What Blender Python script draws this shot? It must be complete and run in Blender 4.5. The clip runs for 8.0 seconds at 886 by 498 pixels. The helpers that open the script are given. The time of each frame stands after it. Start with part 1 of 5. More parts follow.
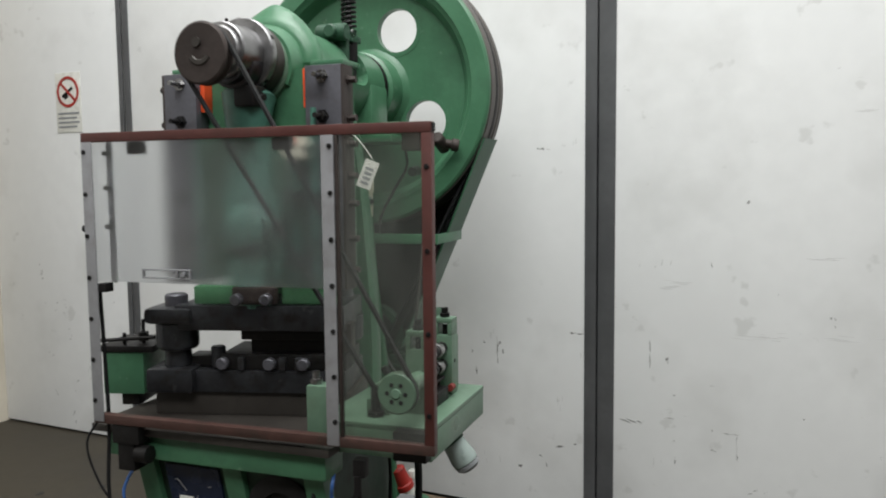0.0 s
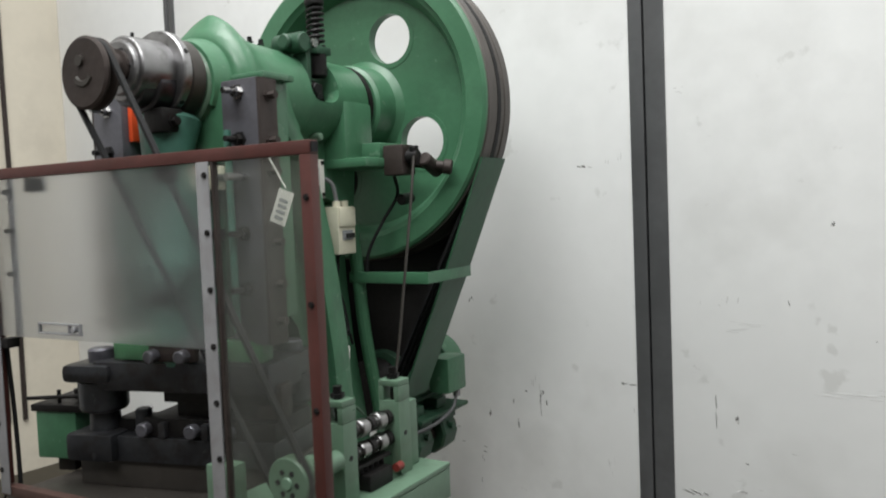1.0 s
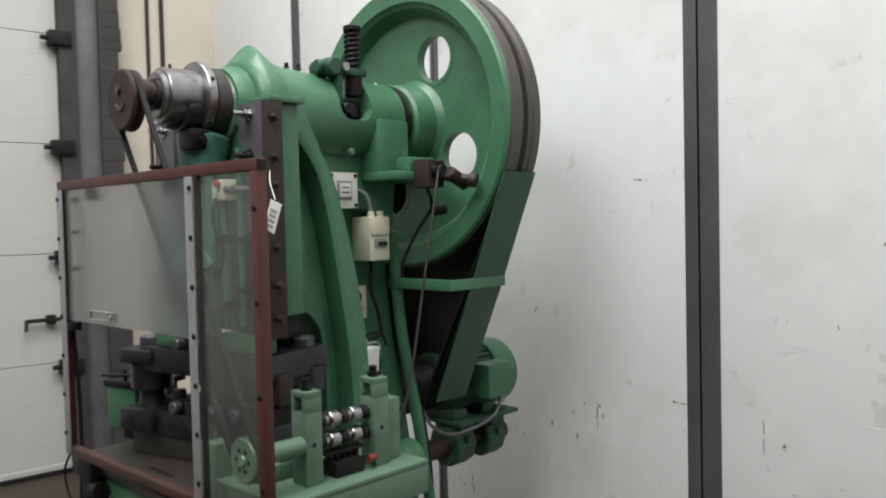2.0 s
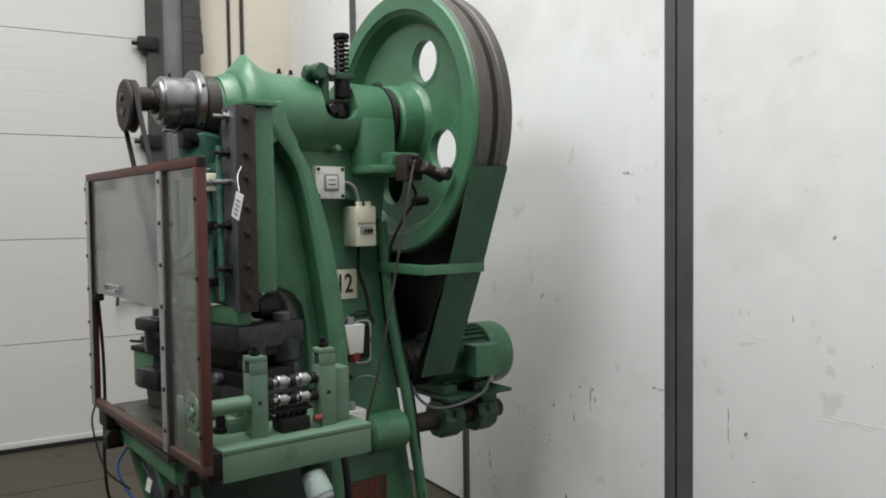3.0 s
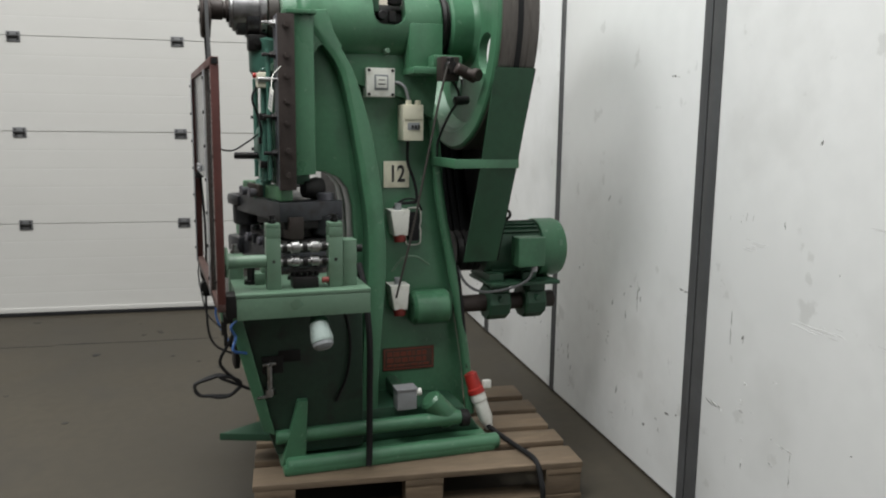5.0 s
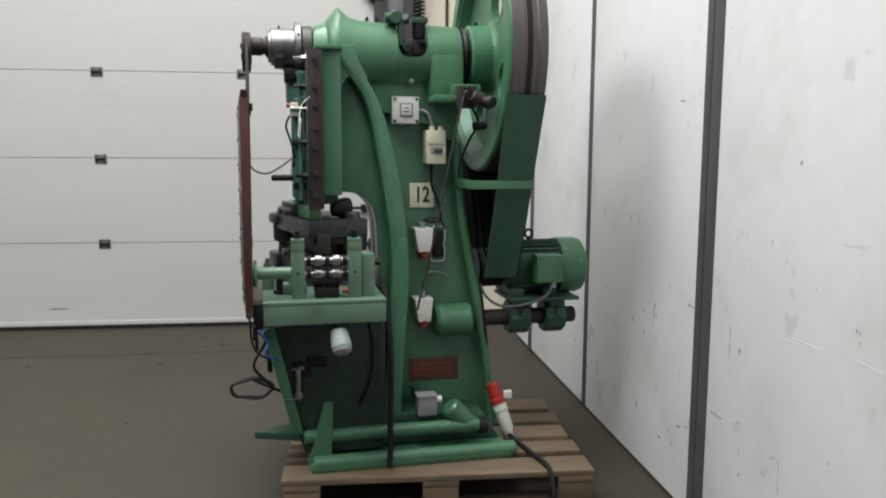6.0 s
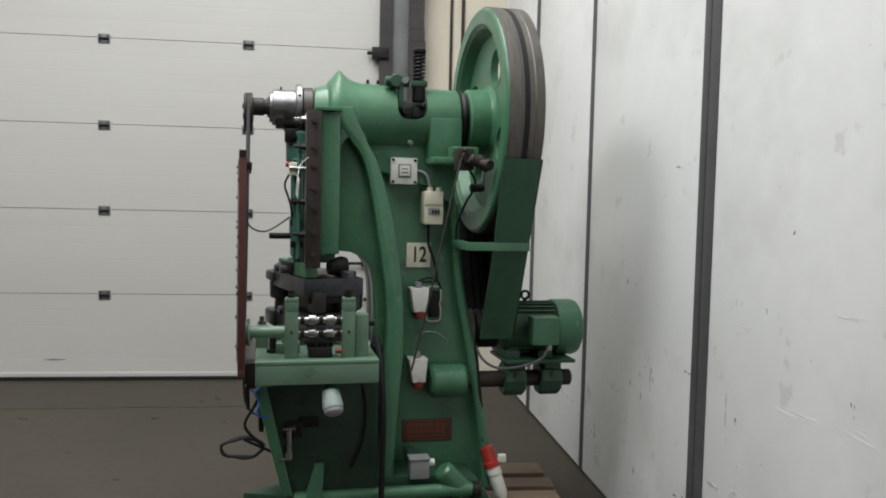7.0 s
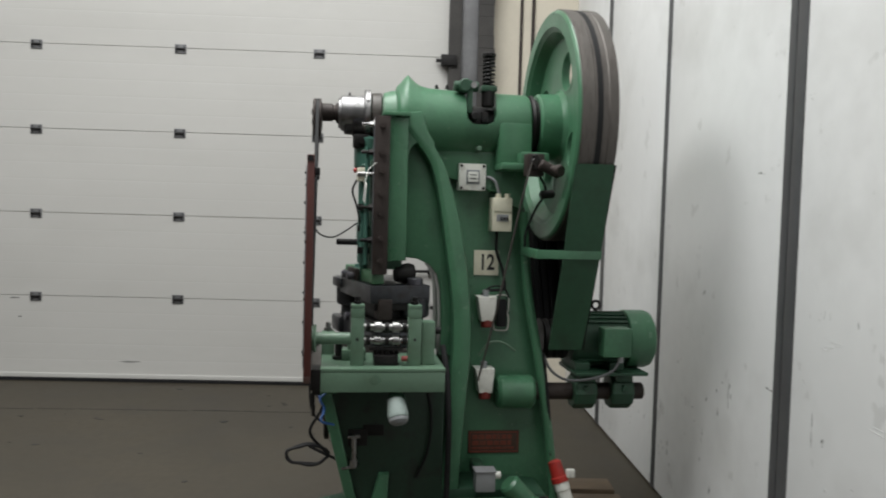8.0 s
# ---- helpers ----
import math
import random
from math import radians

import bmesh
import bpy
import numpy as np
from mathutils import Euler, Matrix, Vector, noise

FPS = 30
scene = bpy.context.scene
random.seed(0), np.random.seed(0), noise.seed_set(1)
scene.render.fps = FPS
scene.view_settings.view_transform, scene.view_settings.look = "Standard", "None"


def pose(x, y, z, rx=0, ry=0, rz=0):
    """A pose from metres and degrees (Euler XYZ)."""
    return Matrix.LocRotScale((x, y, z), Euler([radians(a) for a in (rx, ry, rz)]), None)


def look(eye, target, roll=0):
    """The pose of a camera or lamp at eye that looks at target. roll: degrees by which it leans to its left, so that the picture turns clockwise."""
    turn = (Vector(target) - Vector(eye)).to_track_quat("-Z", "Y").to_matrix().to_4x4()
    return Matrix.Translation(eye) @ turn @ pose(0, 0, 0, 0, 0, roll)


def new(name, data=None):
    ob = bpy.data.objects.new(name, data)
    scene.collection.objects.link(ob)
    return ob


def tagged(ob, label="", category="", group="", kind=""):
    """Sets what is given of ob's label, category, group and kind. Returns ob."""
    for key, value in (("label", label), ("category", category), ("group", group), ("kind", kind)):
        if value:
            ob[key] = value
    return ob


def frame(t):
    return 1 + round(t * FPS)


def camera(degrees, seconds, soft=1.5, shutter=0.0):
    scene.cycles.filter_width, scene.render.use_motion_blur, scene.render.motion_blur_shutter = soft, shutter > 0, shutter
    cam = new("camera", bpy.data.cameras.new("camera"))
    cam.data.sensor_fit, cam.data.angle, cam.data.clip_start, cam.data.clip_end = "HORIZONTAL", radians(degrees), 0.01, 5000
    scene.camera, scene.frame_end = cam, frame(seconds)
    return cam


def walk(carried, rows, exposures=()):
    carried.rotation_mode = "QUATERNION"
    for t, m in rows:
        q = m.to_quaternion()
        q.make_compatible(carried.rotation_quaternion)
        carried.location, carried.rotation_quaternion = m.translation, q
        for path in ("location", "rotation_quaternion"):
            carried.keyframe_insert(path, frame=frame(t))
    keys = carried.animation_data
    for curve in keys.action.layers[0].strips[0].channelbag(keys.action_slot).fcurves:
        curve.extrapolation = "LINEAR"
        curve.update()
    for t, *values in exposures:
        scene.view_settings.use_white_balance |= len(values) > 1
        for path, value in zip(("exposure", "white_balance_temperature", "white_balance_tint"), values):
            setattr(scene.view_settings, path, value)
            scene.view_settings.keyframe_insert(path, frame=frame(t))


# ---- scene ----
cam = camera(58.4, 8.0, soft=1.9, shutter=0.4)
PATH = [
    (0, (0.444, 0.198, 1.393), (-0.408, 1.999, 1.223), -0.6),
    (0.5, (0.581, 0.515, 1.382), (-0.459, 2.214, 1.203), -1.2),
    (1, (0.652, 0.773, 1.399), (-0.526, 2.385, 1.294), -2.3),
    (1.5, (0.835, 0.918, 1.407), (-0.51, 2.397, 1.365), -1.7),
    (2, (1.065, 1.01, 1.391), (-0.461, 2.301, 1.323), -1.3),
    (2.2, (1.181, 1.056, 1.374), (-0.392, 2.287, 1.287), -1.3),
    (3.3, (1.575, 1.341, 1.391), (-0.176, 2.304, 1.314), -0.5),
    (3.5, (1.616, 1.393, 1.393), (-0.159, 2.312, 1.321), -0.4),
    (4, (1.701, 1.554, 1.393), (-0.131, 2.348, 1.275), 0.2),
    (4.5, (1.882, 1.747, 1.364), (-0.02, 2.325, 1.136), 0.5),
    (4.7, (1.944, 1.784, 1.355), (0.033, 2.309, 1.083), 0.6),
    (5.8, (2.229, 1.962, 1.323), (0.27, 2.25, 1.044), 0.5),
    (6, (2.262, 2.007, 1.34), (0.295, 2.266, 1.089), 0.3),
    (6.5, (2.273, 2.035, 1.361), (0.292, 2.267, 1.208), 0.7),
    (7, (2.265, 2.037, 1.368), (0.284, 2.286, 1.251), 1.3),
    (7.5, (2.262, 2.055, 1.363), (0.275, 2.249, 1.256), 1.5),
    (8, (2.208, 2.038, 1.356), (0.212, 2.119, 1.259), 1.6),
]
EXPOSURES = [(0.0, -0.06), (0.5, -0.12), (1.0, -0.04), (1.5, -0.08), (2.0, -0.05), (3.5, -0.07), (4.0, -0.2), (4.7, -0.05), (6.0, 0.09), (6.7, -0.12), (7.3, -0.18), (8.0, -0.23)]
walk(cam, [(t, look(eye, target, roll)) for t, eye, target, roll in PATH], EXPOSURES)

# ---- world and large lights ----
HALL_W, HALL_E, HALL_S, HALL_N, HALL_TOP = -3.78, 8.0, -8.0, 3.27, 6.0
world = bpy.data.worlds.new("world")
world.use_nodes = True
world.node_tree.nodes["Background"].inputs[0].default_value = (0.75, 0.8, 0.9, 1)
world.node_tree.nodes["Background"].inputs[1].default_value = 0.008
scene.world = world
# Unseen ceiling lamps, assumed; places and watts balance the hall's light.
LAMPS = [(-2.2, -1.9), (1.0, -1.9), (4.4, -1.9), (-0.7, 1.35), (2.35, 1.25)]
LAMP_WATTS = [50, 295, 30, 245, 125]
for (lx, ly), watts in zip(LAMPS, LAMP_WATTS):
    lamp = bpy.data.lights.new("overhead_area_light", "AREA")
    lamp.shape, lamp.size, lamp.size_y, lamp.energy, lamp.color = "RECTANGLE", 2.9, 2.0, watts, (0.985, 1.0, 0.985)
    new("overhead_area_light", lamp).matrix_world = pose(lx, ly, HALL_TOP - 0.28)


# ---- materials ----
def material(name, colour, rough=0.5, metal=0.0, vary=0.12, grain=40.0, stain=3.0, bump=0.15, dirt=None, dirt_amount=0.0,
             wear=None, wear_amount=0.0, stretch=(1, 1, 1), per_object=0.0, spec=0.5):
    """A painted, cast or worn surface: two scales of tone, fine relief, dirt patches and worn spots."""
    m = bpy.data.materials.new(name)
    m.use_nodes = True
    n, link = m.node_tree.nodes, m.node_tree.links.new
    b = n["Principled BSDF"]
    b.inputs["Metallic"].default_value = metal
    b.inputs["Specular IOR Level"].default_value = spec
    geo = n.new("ShaderNodeNewGeometry")
    mapping = n.new("ShaderNodeMapping")
    mapping.inputs["Scale"].default_value = stretch
    link(geo.outputs["Position"], mapping.inputs["Vector"])

    def cloud(scale, detail=4.0):
        c = n.new("ShaderNodeTexNoise")
        c.inputs["Scale"].default_value, c.inputs["Detail"].default_value = scale, detail
        link(mapping.outputs["Vector"], c.inputs["Vector"])
        return c.outputs["Fac"]

    def ramp(src, lo, hi, a=0.0, z=1.0):
        r = n.new("ShaderNodeMapRange")
        r.inputs["From Min"].default_value, r.inputs["From Max"].default_value = lo, hi
        r.inputs["To Min"].default_value, r.inputs["To Max"].default_value = a, z
        link(src, r.inputs["Value"])
        return r.outputs["Result"]

    def mix(fac, a, z, blend="MIX"):
        x = n.new("ShaderNodeMix")
        x.data_type, x.blend_type = "RGBA", blend
        link(fac, x.inputs[0])
        for value, socket in ((a, x.inputs[6]), (z, x.inputs[7])):
            if isinstance(value, tuple):
                socket.default_value = (*value, 1)
            else:
                link(value, socket)
        return x.outputs[2]

    fine, broad = cloud(grain), cloud(stain, 6.0)
    low, high = tuple(c * (1 - vary) for c in colour), tuple(min(c * (1 + vary), 0.9) for c in colour)
    col = mix(ramp(broad, 0.3, 0.7), low, high)
    col = mix(ramp(fine, 0.35, 0.65, 0.0, 0.5), col, low)
    if dirt:
        spots = cloud(stain * 2.3, 8.0)
        col = mix(ramp(spots, 0.52, 0.72, 0.0, dirt_amount), col, dirt)
    if wear:
        chips = cloud(grain * 0.6, 8.0)
        col = mix(ramp(chips, 0.66, 0.70, 0.0, wear_amount), col, wear)
    if per_object:
        info = n.new("ShaderNodeObjectInfo")
        shade = ramp(info.outputs["Random"], 0, 1, 1 - per_object, 1 + per_object)
        hsv = n.new("ShaderNodeHueSaturation")
        link(shade, hsv.inputs["Value"])
        link(col, hsv.inputs["Color"])
        col = hsv.outputs["Color"]
    link(col, b.inputs["Base Color"])
    link(ramp(broad, 0.25, 0.75, max(rough - 0.1, 0.05), min(rough + 0.12, 1.0)), b.inputs["Roughness"])
    if bump:
        bp = n.new("ShaderNodeBump")
        bp.inputs["Strength"].default_value, bp.inputs["Distance"].default_value = bump, 0.004
        link(fine, bp.inputs["Height"])
        link(bp.outputs["Normal"], b.inputs["Normal"])
    return m


GREEN = (0.060, 0.168, 0.092)
m_green = material("green_machine_paint", GREEN, 0.34, vary=0.14, grain=55, stain=4, bump=0.22, dirt=(0.03, 0.06, 0.04), dirt_amount=0.35, wear=(0.25, 0.36, 0.28), wear_amount=0.25)
m_green_dark = material("darkened_green_paint", (0.022, 0.070, 0.039), 0.5, vary=0.14, grain=60, stain=5, bump=0.15, dirt=(0.02, 0.03, 0.02), dirt_amount=0.5)
# Darker green: shade low on the press put into colour; also the motor's green.
m_green_sheet = material("green_sheet_paint", (0.030, 0.098, 0.052), 0.45, vary=0.14, grain=40, stain=4, bump=0.1, dirt=(0.02, 0.04, 0.025), dirt_amount=0.45)
# Bed green with the shade under the feeder table put into its colour.
m_green_bed_shade = material("table_shaded_green_paint", (0.013, 0.039, 0.023), 0.5, vary=0.25, grain=50, stain=6, bump=0.2, dirt=(0.011, 0.014, 0.010), dirt_amount=0.7)
m_green_pale = material("pale_green_paint", (0.11, 0.185, 0.128), 0.34, vary=0.1, grain=70, stain=6, bump=0.12, dirt=(0.06, 0.08, 0.05), dirt_amount=0.4)
m_green_bright = material("bright_green_paint", (0.058, 0.165, 0.08), 0.45, vary=0.12, grain=60, stain=6, dirt=(0.03, 0.04, 0.03), dirt_amount=0.4)
m_teal = material("blue_green_paint", (0.065, 0.175, 0.135), 0.4, vary=0.14, grain=50, stain=7, dirt=(0.03, 0.05, 0.04), dirt_amount=0.5)
m_steel = material("oiled_steel", (0.026, 0.025, 0.026), 0.42, 0.6, spec=0.3, vary=0.25, grain=80, stain=9, bump=0.2, dirt=(0.03, 0.025, 0.02), dirt_amount=0.7)
m_chrome = material("bright_steel", (0.34, 0.335, 0.335), 0.26, 1.0, vary=0.12, grain=120, stain=12, bump=0.05, dirt=(0.15, 0.13, 0.11), dirt_amount=0.5)
m_rim = material("worn_rim_steel", (0.105, 0.094, 0.086), 0.48, 0.4, vary=0.22, grain=30, stain=5, bump=0.1, dirt=(0.05, 0.04, 0.035), dirt_amount=0.6, stretch=(1, 6, 1))
m_rust = material("brown_rusty_steel", (0.036, 0.026, 0.023), 0.6, 0.25, vary=0.3, grain=60, stain=10, bump=0.3, dirt=(0.03, 0.02, 0.016), dirt_amount=0.7)
m_grey_block = material("grey_blue_steel", (0.105, 0.104, 0.12), 0.42, 0.4, vary=0.18, grain=90, stain=8, bump=0.1, dirt=(0.05, 0.04, 0.04), dirt_amount=0.6)
m_black = material("black_rubber", (0.014, 0.014, 0.015), 0.6, spec=0.22, vary=0.2, grain=60, stain=8, bump=0.1)
# Black iron; also stands for shade inside the belt guard and slide gap.
m_iron_shade = material("black_iron_and_shade", (0.011, 0.010, 0.010), 0.5, 0.0, spec=0.25, vary=0.35, grain=70, stain=12, bump=0.3)
m_die = material("worn_die_steel", (0.058, 0.060, 0.067), 0.36, 0.7, vary=0.3, grain=60, stain=11, bump=0.12, dirt=(0.03, 0.026, 0.023), dirt_amount=0.8, wear=(0.12, 0.12, 0.125), wear_amount=0.4)
m_ecc = material("oily_turned_steel", (0.11, 0.11, 0.12), 0.38, 0.85, vary=0.3, grain=40, stain=9, bump=0.08, dirt=(0.03, 0.027, 0.025), dirt_amount=0.8)
m_plate = material("oily_brown_steel_plate", (0.05, 0.044, 0.039), 0.45, 0.25, vary=0.25, grain=40, stain=7, bump=0.15, dirt=(0.03, 0.026, 0.022), dirt_amount=0.6)
m_redbrown_dirty = material("oil_stained_red_brown_paint", (0.055, 0.025, 0.02), 0.5, vary=0.25, grain=50, stain=9, bump=0.15, dirt=(0.025, 0.018, 0.014), dirt_amount=0.7)
m_redbrown = material("red_brown_paint", (0.082, 0.024, 0.02), 0.5, vary=0.16, grain=60, stain=8, bump=0.12, dirt=(0.05, 0.02, 0.015), dirt_amount=0.5)
m_alu = material("dull_aluminium", (0.31, 0.31, 0.325), 0.45, 0.3, vary=0.1, grain=90, stain=10, bump=0.06, dirt=(0.2, 0.18, 0.18), dirt_amount=0.4)
m_white_plastic = material("off_white_plastic", (0.70, 0.695, 0.65), 0.5, vary=0.06, grain=90, stain=14, bump=0.05, dirt=(0.3, 0.27, 0.2), dirt_amount=0.35)
m_cream = material("cream_enamel", (0.68, 0.65, 0.52), 0.45, vary=0.05, grain=70, stain=14, bump=0.04, dirt=(0.36, 0.32, 0.22), dirt_amount=0.3)
m_grey_plastic = material("grey_plastic", (0.25, 0.26, 0.27), 0.5, vary=0.1, grain=80, stain=14, bump=0.06)
m_red = material("red_plastic", (0.38, 0.025, 0.018), 0.42, vary=0.1, grain=80, stain=14, bump=0.05, dirt=(0.1, 0.02, 0.02), dirt_amount=0.5)
m_dark_red = material("dark_red_plastic", (0.16, 0.02, 0.015), 0.5, vary=0.15, grain=80, stain=14, bump=0.05)
m_dark_plate = material("dark_red_brown_plate", (0.062, 0.034, 0.022), 0.5, vary=0.25, grain=60, stain=14, bump=0.08)
m_red_plate = material("faded_red_plate", (0.19, 0.04, 0.022), 0.5, vary=0.2, grain=60, stain=14, bump=0.08, dirt=(0.06, 0.05, 0.03), dirt_amount=0.6)
m_orange = material("orange_paint", (0.75, 0.085, 0.02), 0.45, vary=0.1, grain=60, stain=12)
m_blue = material("blue_hose", (0.06, 0.17, 0.5), 0.4, vary=0.1, grain=60, stain=14)
m_navy = material("dark_blue_film", (0.015, 0.025, 0.06), 0.25, vary=0.4, grain=20, stain=14)
m_ink = material("black_ink", (0.012, 0.012, 0.012), 0.6, vary=0.1)
m_wall = material("white_wall_panel", (0.82, 0.825, 0.825), 0.5, vary=0.045, grain=14, stain=0.9, bump=0.03, dirt=(0.63, 0.63, 0.62), dirt_amount=0.6, wear=(0.6, 0.6, 0.59), wear_amount=0.5)
# White door paint lowered to grey; its weaker light is put into the colour.
m_door = material("greyed_white_door", (0.495, 0.485, 0.467), 0.5, vary=0.03, grain=24, stain=1.2, bump=0.05, dirt=(0.43, 0.42, 0.40), dirt_amount=0.4, stretch=(1, 0.25, 1))
m_beige = material("beige_plaster", (0.60, 0.55, 0.46), 0.75, vary=0.05, grain=30, stain=1.5, bump=0.12, dirt=(0.42, 0.38, 0.32), dirt_amount=0.4)
m_strip = material("dark_grey_steel_strip", (0.115, 0.117, 0.122), 0.5, 0.3, vary=0.18, grain=30, stain=4, bump=0.06)
m_track = material("grey_galvanised_track", (0.16, 0.16, 0.165), 0.5, 0.4, vary=0.2, grain=30, stain=5, bump=0.08)
m_brush = material("dark_door_brush", (0.05, 0.047, 0.045), 0.9, vary=0.3, grain=90, stain=9, bump=0.5)
m_floor = material("worn_concrete_floor", (0.040, 0.0325, 0.0215), 0.6, vary=0.28, grain=18, stain=0.9, bump=0.08, dirt=(0.028, 0.024, 0.019), dirt_amount=0.6)
m_ceiling = material("unseen_ceiling_grey", (0.27, 0.27, 0.26), 0.8, vary=0.05)
m_wood = material("weathered_pallet_wood", (0.155, 0.112, 0.074), 0.75, vary=0.25, grain=16, stain=5, bump=0.4, dirt=(0.1, 0.075, 0.05), dirt_amount=0.6, stretch=(9, 1, 9), per_object=0.22)
m_scuff = material("dark_scuff", (0.19, 0.186, 0.18), 0.7, vary=0.3, grain=60, stain=20)
m_drum = material("turned_grey_steel", (0.33, 0.325, 0.33), 0.4, 1.0, vary=0.28, grain=40, stain=14, bump=0.06, dirt=(0.06, 0.055, 0.055), dirt_amount=0.7)
m_fitting = material("grey_green_plastic", (0.30, 0.36, 0.34), 0.45, vary=0.1, grain=60, stain=18, bump=0.05, dirt=(0.1, 0.14, 0.12), dirt_amount=0.5)
m_smear = material("pale_grey_smear", (0.64, 0.64, 0.635), 0.6, vary=0.1, grain=60, stain=20)


def clear_sheet(name, haze, tint, film, fog):
    """Scratched clear plastic: mostly see-through, with a grey haze and a weak gloss."""
    m = bpy.data.materials.new(name)
    m.use_nodes = True
    n, link = m.node_tree.nodes, m.node_tree.links.new
    out = n["Material Output"]
    n.remove(n["Principled BSDF"])
    clear, dull, gloss = n.new("ShaderNodeBsdfTransparent"), n.new("ShaderNodeBsdfDiffuse"), n.new("ShaderNodeBsdfGlossy")
    clear.inputs[0].default_value = (*tint, 1)
    dull.inputs[0].default_value = (*film, 1)
    gloss.inputs["Roughness"].default_value = 0.14
    cloud = n.new("ShaderNodeTexNoise")
    cloud.inputs["Scale"].default_value, cloud.inputs["Detail"].default_value = 6.0, 8.0
    geo = n.new("ShaderNodeNewGeometry")
    streak = n.new("ShaderNodeMapping")
    streak.inputs["Scale"].default_value = (1.0, 1.0, 0.45)
    link(geo.outputs["Position"], streak.inputs["Vector"])
    link(streak.outputs["Vector"], cloud.inputs["Vector"])
    r = n.new("ShaderNodeMapRange")
    r.inputs["From Min"].default_value, r.inputs["From Max"].default_value = 0.3, 0.7
    r.inputs["To Min"].default_value, r.inputs["To Max"].default_value = haze * 0.35, haze * 1.65
    link(cloud.outputs["Fac"], r.inputs["Value"])
    blur = n.new("ShaderNodeBsdfRefraction")
    blur.inputs["Color"].default_value = (*tint, 1)
    blur.inputs["Roughness"].default_value, blur.inputs["IOR"].default_value = 0.5, 1.12
    seen = n.new("ShaderNodeMixShader")
    seen.inputs[0].default_value = fog
    link(clear.outputs[0], seen.inputs[1]); link(blur.outputs[0], seen.inputs[2])
    a, b = n.new("ShaderNodeMixShader"), n.new("ShaderNodeMixShader")
    link(r.outputs["Result"], a.inputs[0]); link(seen.outputs[0], a.inputs[1]); link(dull.outputs[0], a.inputs[2])
    facing, power, sheen = n.new("ShaderNodeLayerWeight"), n.new("ShaderNodeMath"), n.new("ShaderNodeMath")
    facing.inputs["Blend"].default_value = 0.5
    power.operation, sheen.operation = "POWER", "MULTIPLY_ADD"
    power.inputs[1].default_value = 4.5
    sheen.inputs[1].default_value, sheen.inputs[2].default_value = 0.9, 0.03
    link(facing.outputs["Facing"], power.inputs[0])
    link(power.outputs[0], sheen.inputs[0])
    link(sheen.outputs[0], b.inputs[0])
    link(a.outputs[0], b.inputs[1]); link(gloss.outputs[0], b.inputs[2])
    link(b.outputs[0], out.inputs["Surface"])
    return m


m_acrylic = clear_sheet("scratched_acrylic", 0.06, (0.95, 0.96, 0.97), (0.5, 0.5, 0.5), 0.92)
m_acrylic_clear = clear_sheet("grimy_acrylic", 0.1, (0.93, 0.94, 0.92), (0.28, 0.29, 0.27), 0.06)
# Grey of the unseen walls, set low to cut bounced light.
m_far_wall = material("unseen_wall_grey", (0.12, 0.12, 0.115), 0.7, vary=0.08)


# ---- mesh helpers ----
def box(bm, x0, x1, y0, y1, z0, z1, bevel=0.0, turn=None):
    g = bmesh.ops.create_cube(bm, size=1)["verts"]
    for v in g:
        v.co = Vector(((x0 + x1) / 2 + v.co.x * (x1 - x0), (y0 + y1) / 2 + v.co.y * (y1 - y0), (z0 + z1) / 2 + v.co.z * (z1 - z0)))
    if turn:
        bmesh.ops.transform(bm, matrix=turn, verts=g)
    if bevel:
        edges = list({e for v in g for e in v.link_edges})
        bmesh.ops.bevel(bm, geom=edges, offset=bevel, segments=2, affect="EDGES", profile=0.6)
    return bm


def axes(d):
    d = Vector(d).normalized()
    a = d.orthogonal().normalized()
    if abs(d.z) < 0.99:
        a = d.cross(Vector((0, 0, 1))).normalized()
    return d, a, d.cross(a)


def lathe(bm, start, direction, profile, seg=32, arc=(0.0, 360.0), close=True):
    """Turns a profile of (distance along, radius) about the line from start along direction."""
    d, a, b = axes(direction)
    full = arc[1] - arc[0] >= 359.9
    count = seg if full else seg + 1
    rings = []
    for s, r in profile:
        c = Vector(start) + d * s
        ring = []
        for k in range(count):
            w = radians(arc[0] + (arc[1] - arc[0]) * k / seg)
            ring.append(bm.verts.new(c + (a * math.cos(w) + b * math.sin(w)) * r))
        rings.append(ring)
    for p, q in zip(rings, rings[1:]):
        for k in range(seg):
            k2 = (k + 1) % count
            bm.faces.new((p[k], p[k2], q[k2], q[k]))
    if close and full:
        bm.faces.new(rings[0][::-1])
        bm.faces.new(rings[-1])
    return bm


def rod(bm, p0, p1, r0, r1=None, seg=20, bevel=0.0):
    p0, p1 = Vector(p0), Vector(p1)
    r1 = r0 if r1 is None else r1
    n = (p1 - p0).length
    e = bevel
    prof = [(0, r0), (n, r1)] if not e else [(0, r0 - e), (e, r0), (n - e, r1), (n, r1 - e)]
    return lathe(bm, p0, p1 - p0, prof, seg)


def ring(bm, centre, direction, r_out, r_in, depth, seg=48):
    """A ring with a square section, from centre along direction."""
    return lathe(bm, centre, direction, [(0, r_in), (0, r_out), (depth, r_out), (depth, r_in), (0, r_in)], seg, close=False)


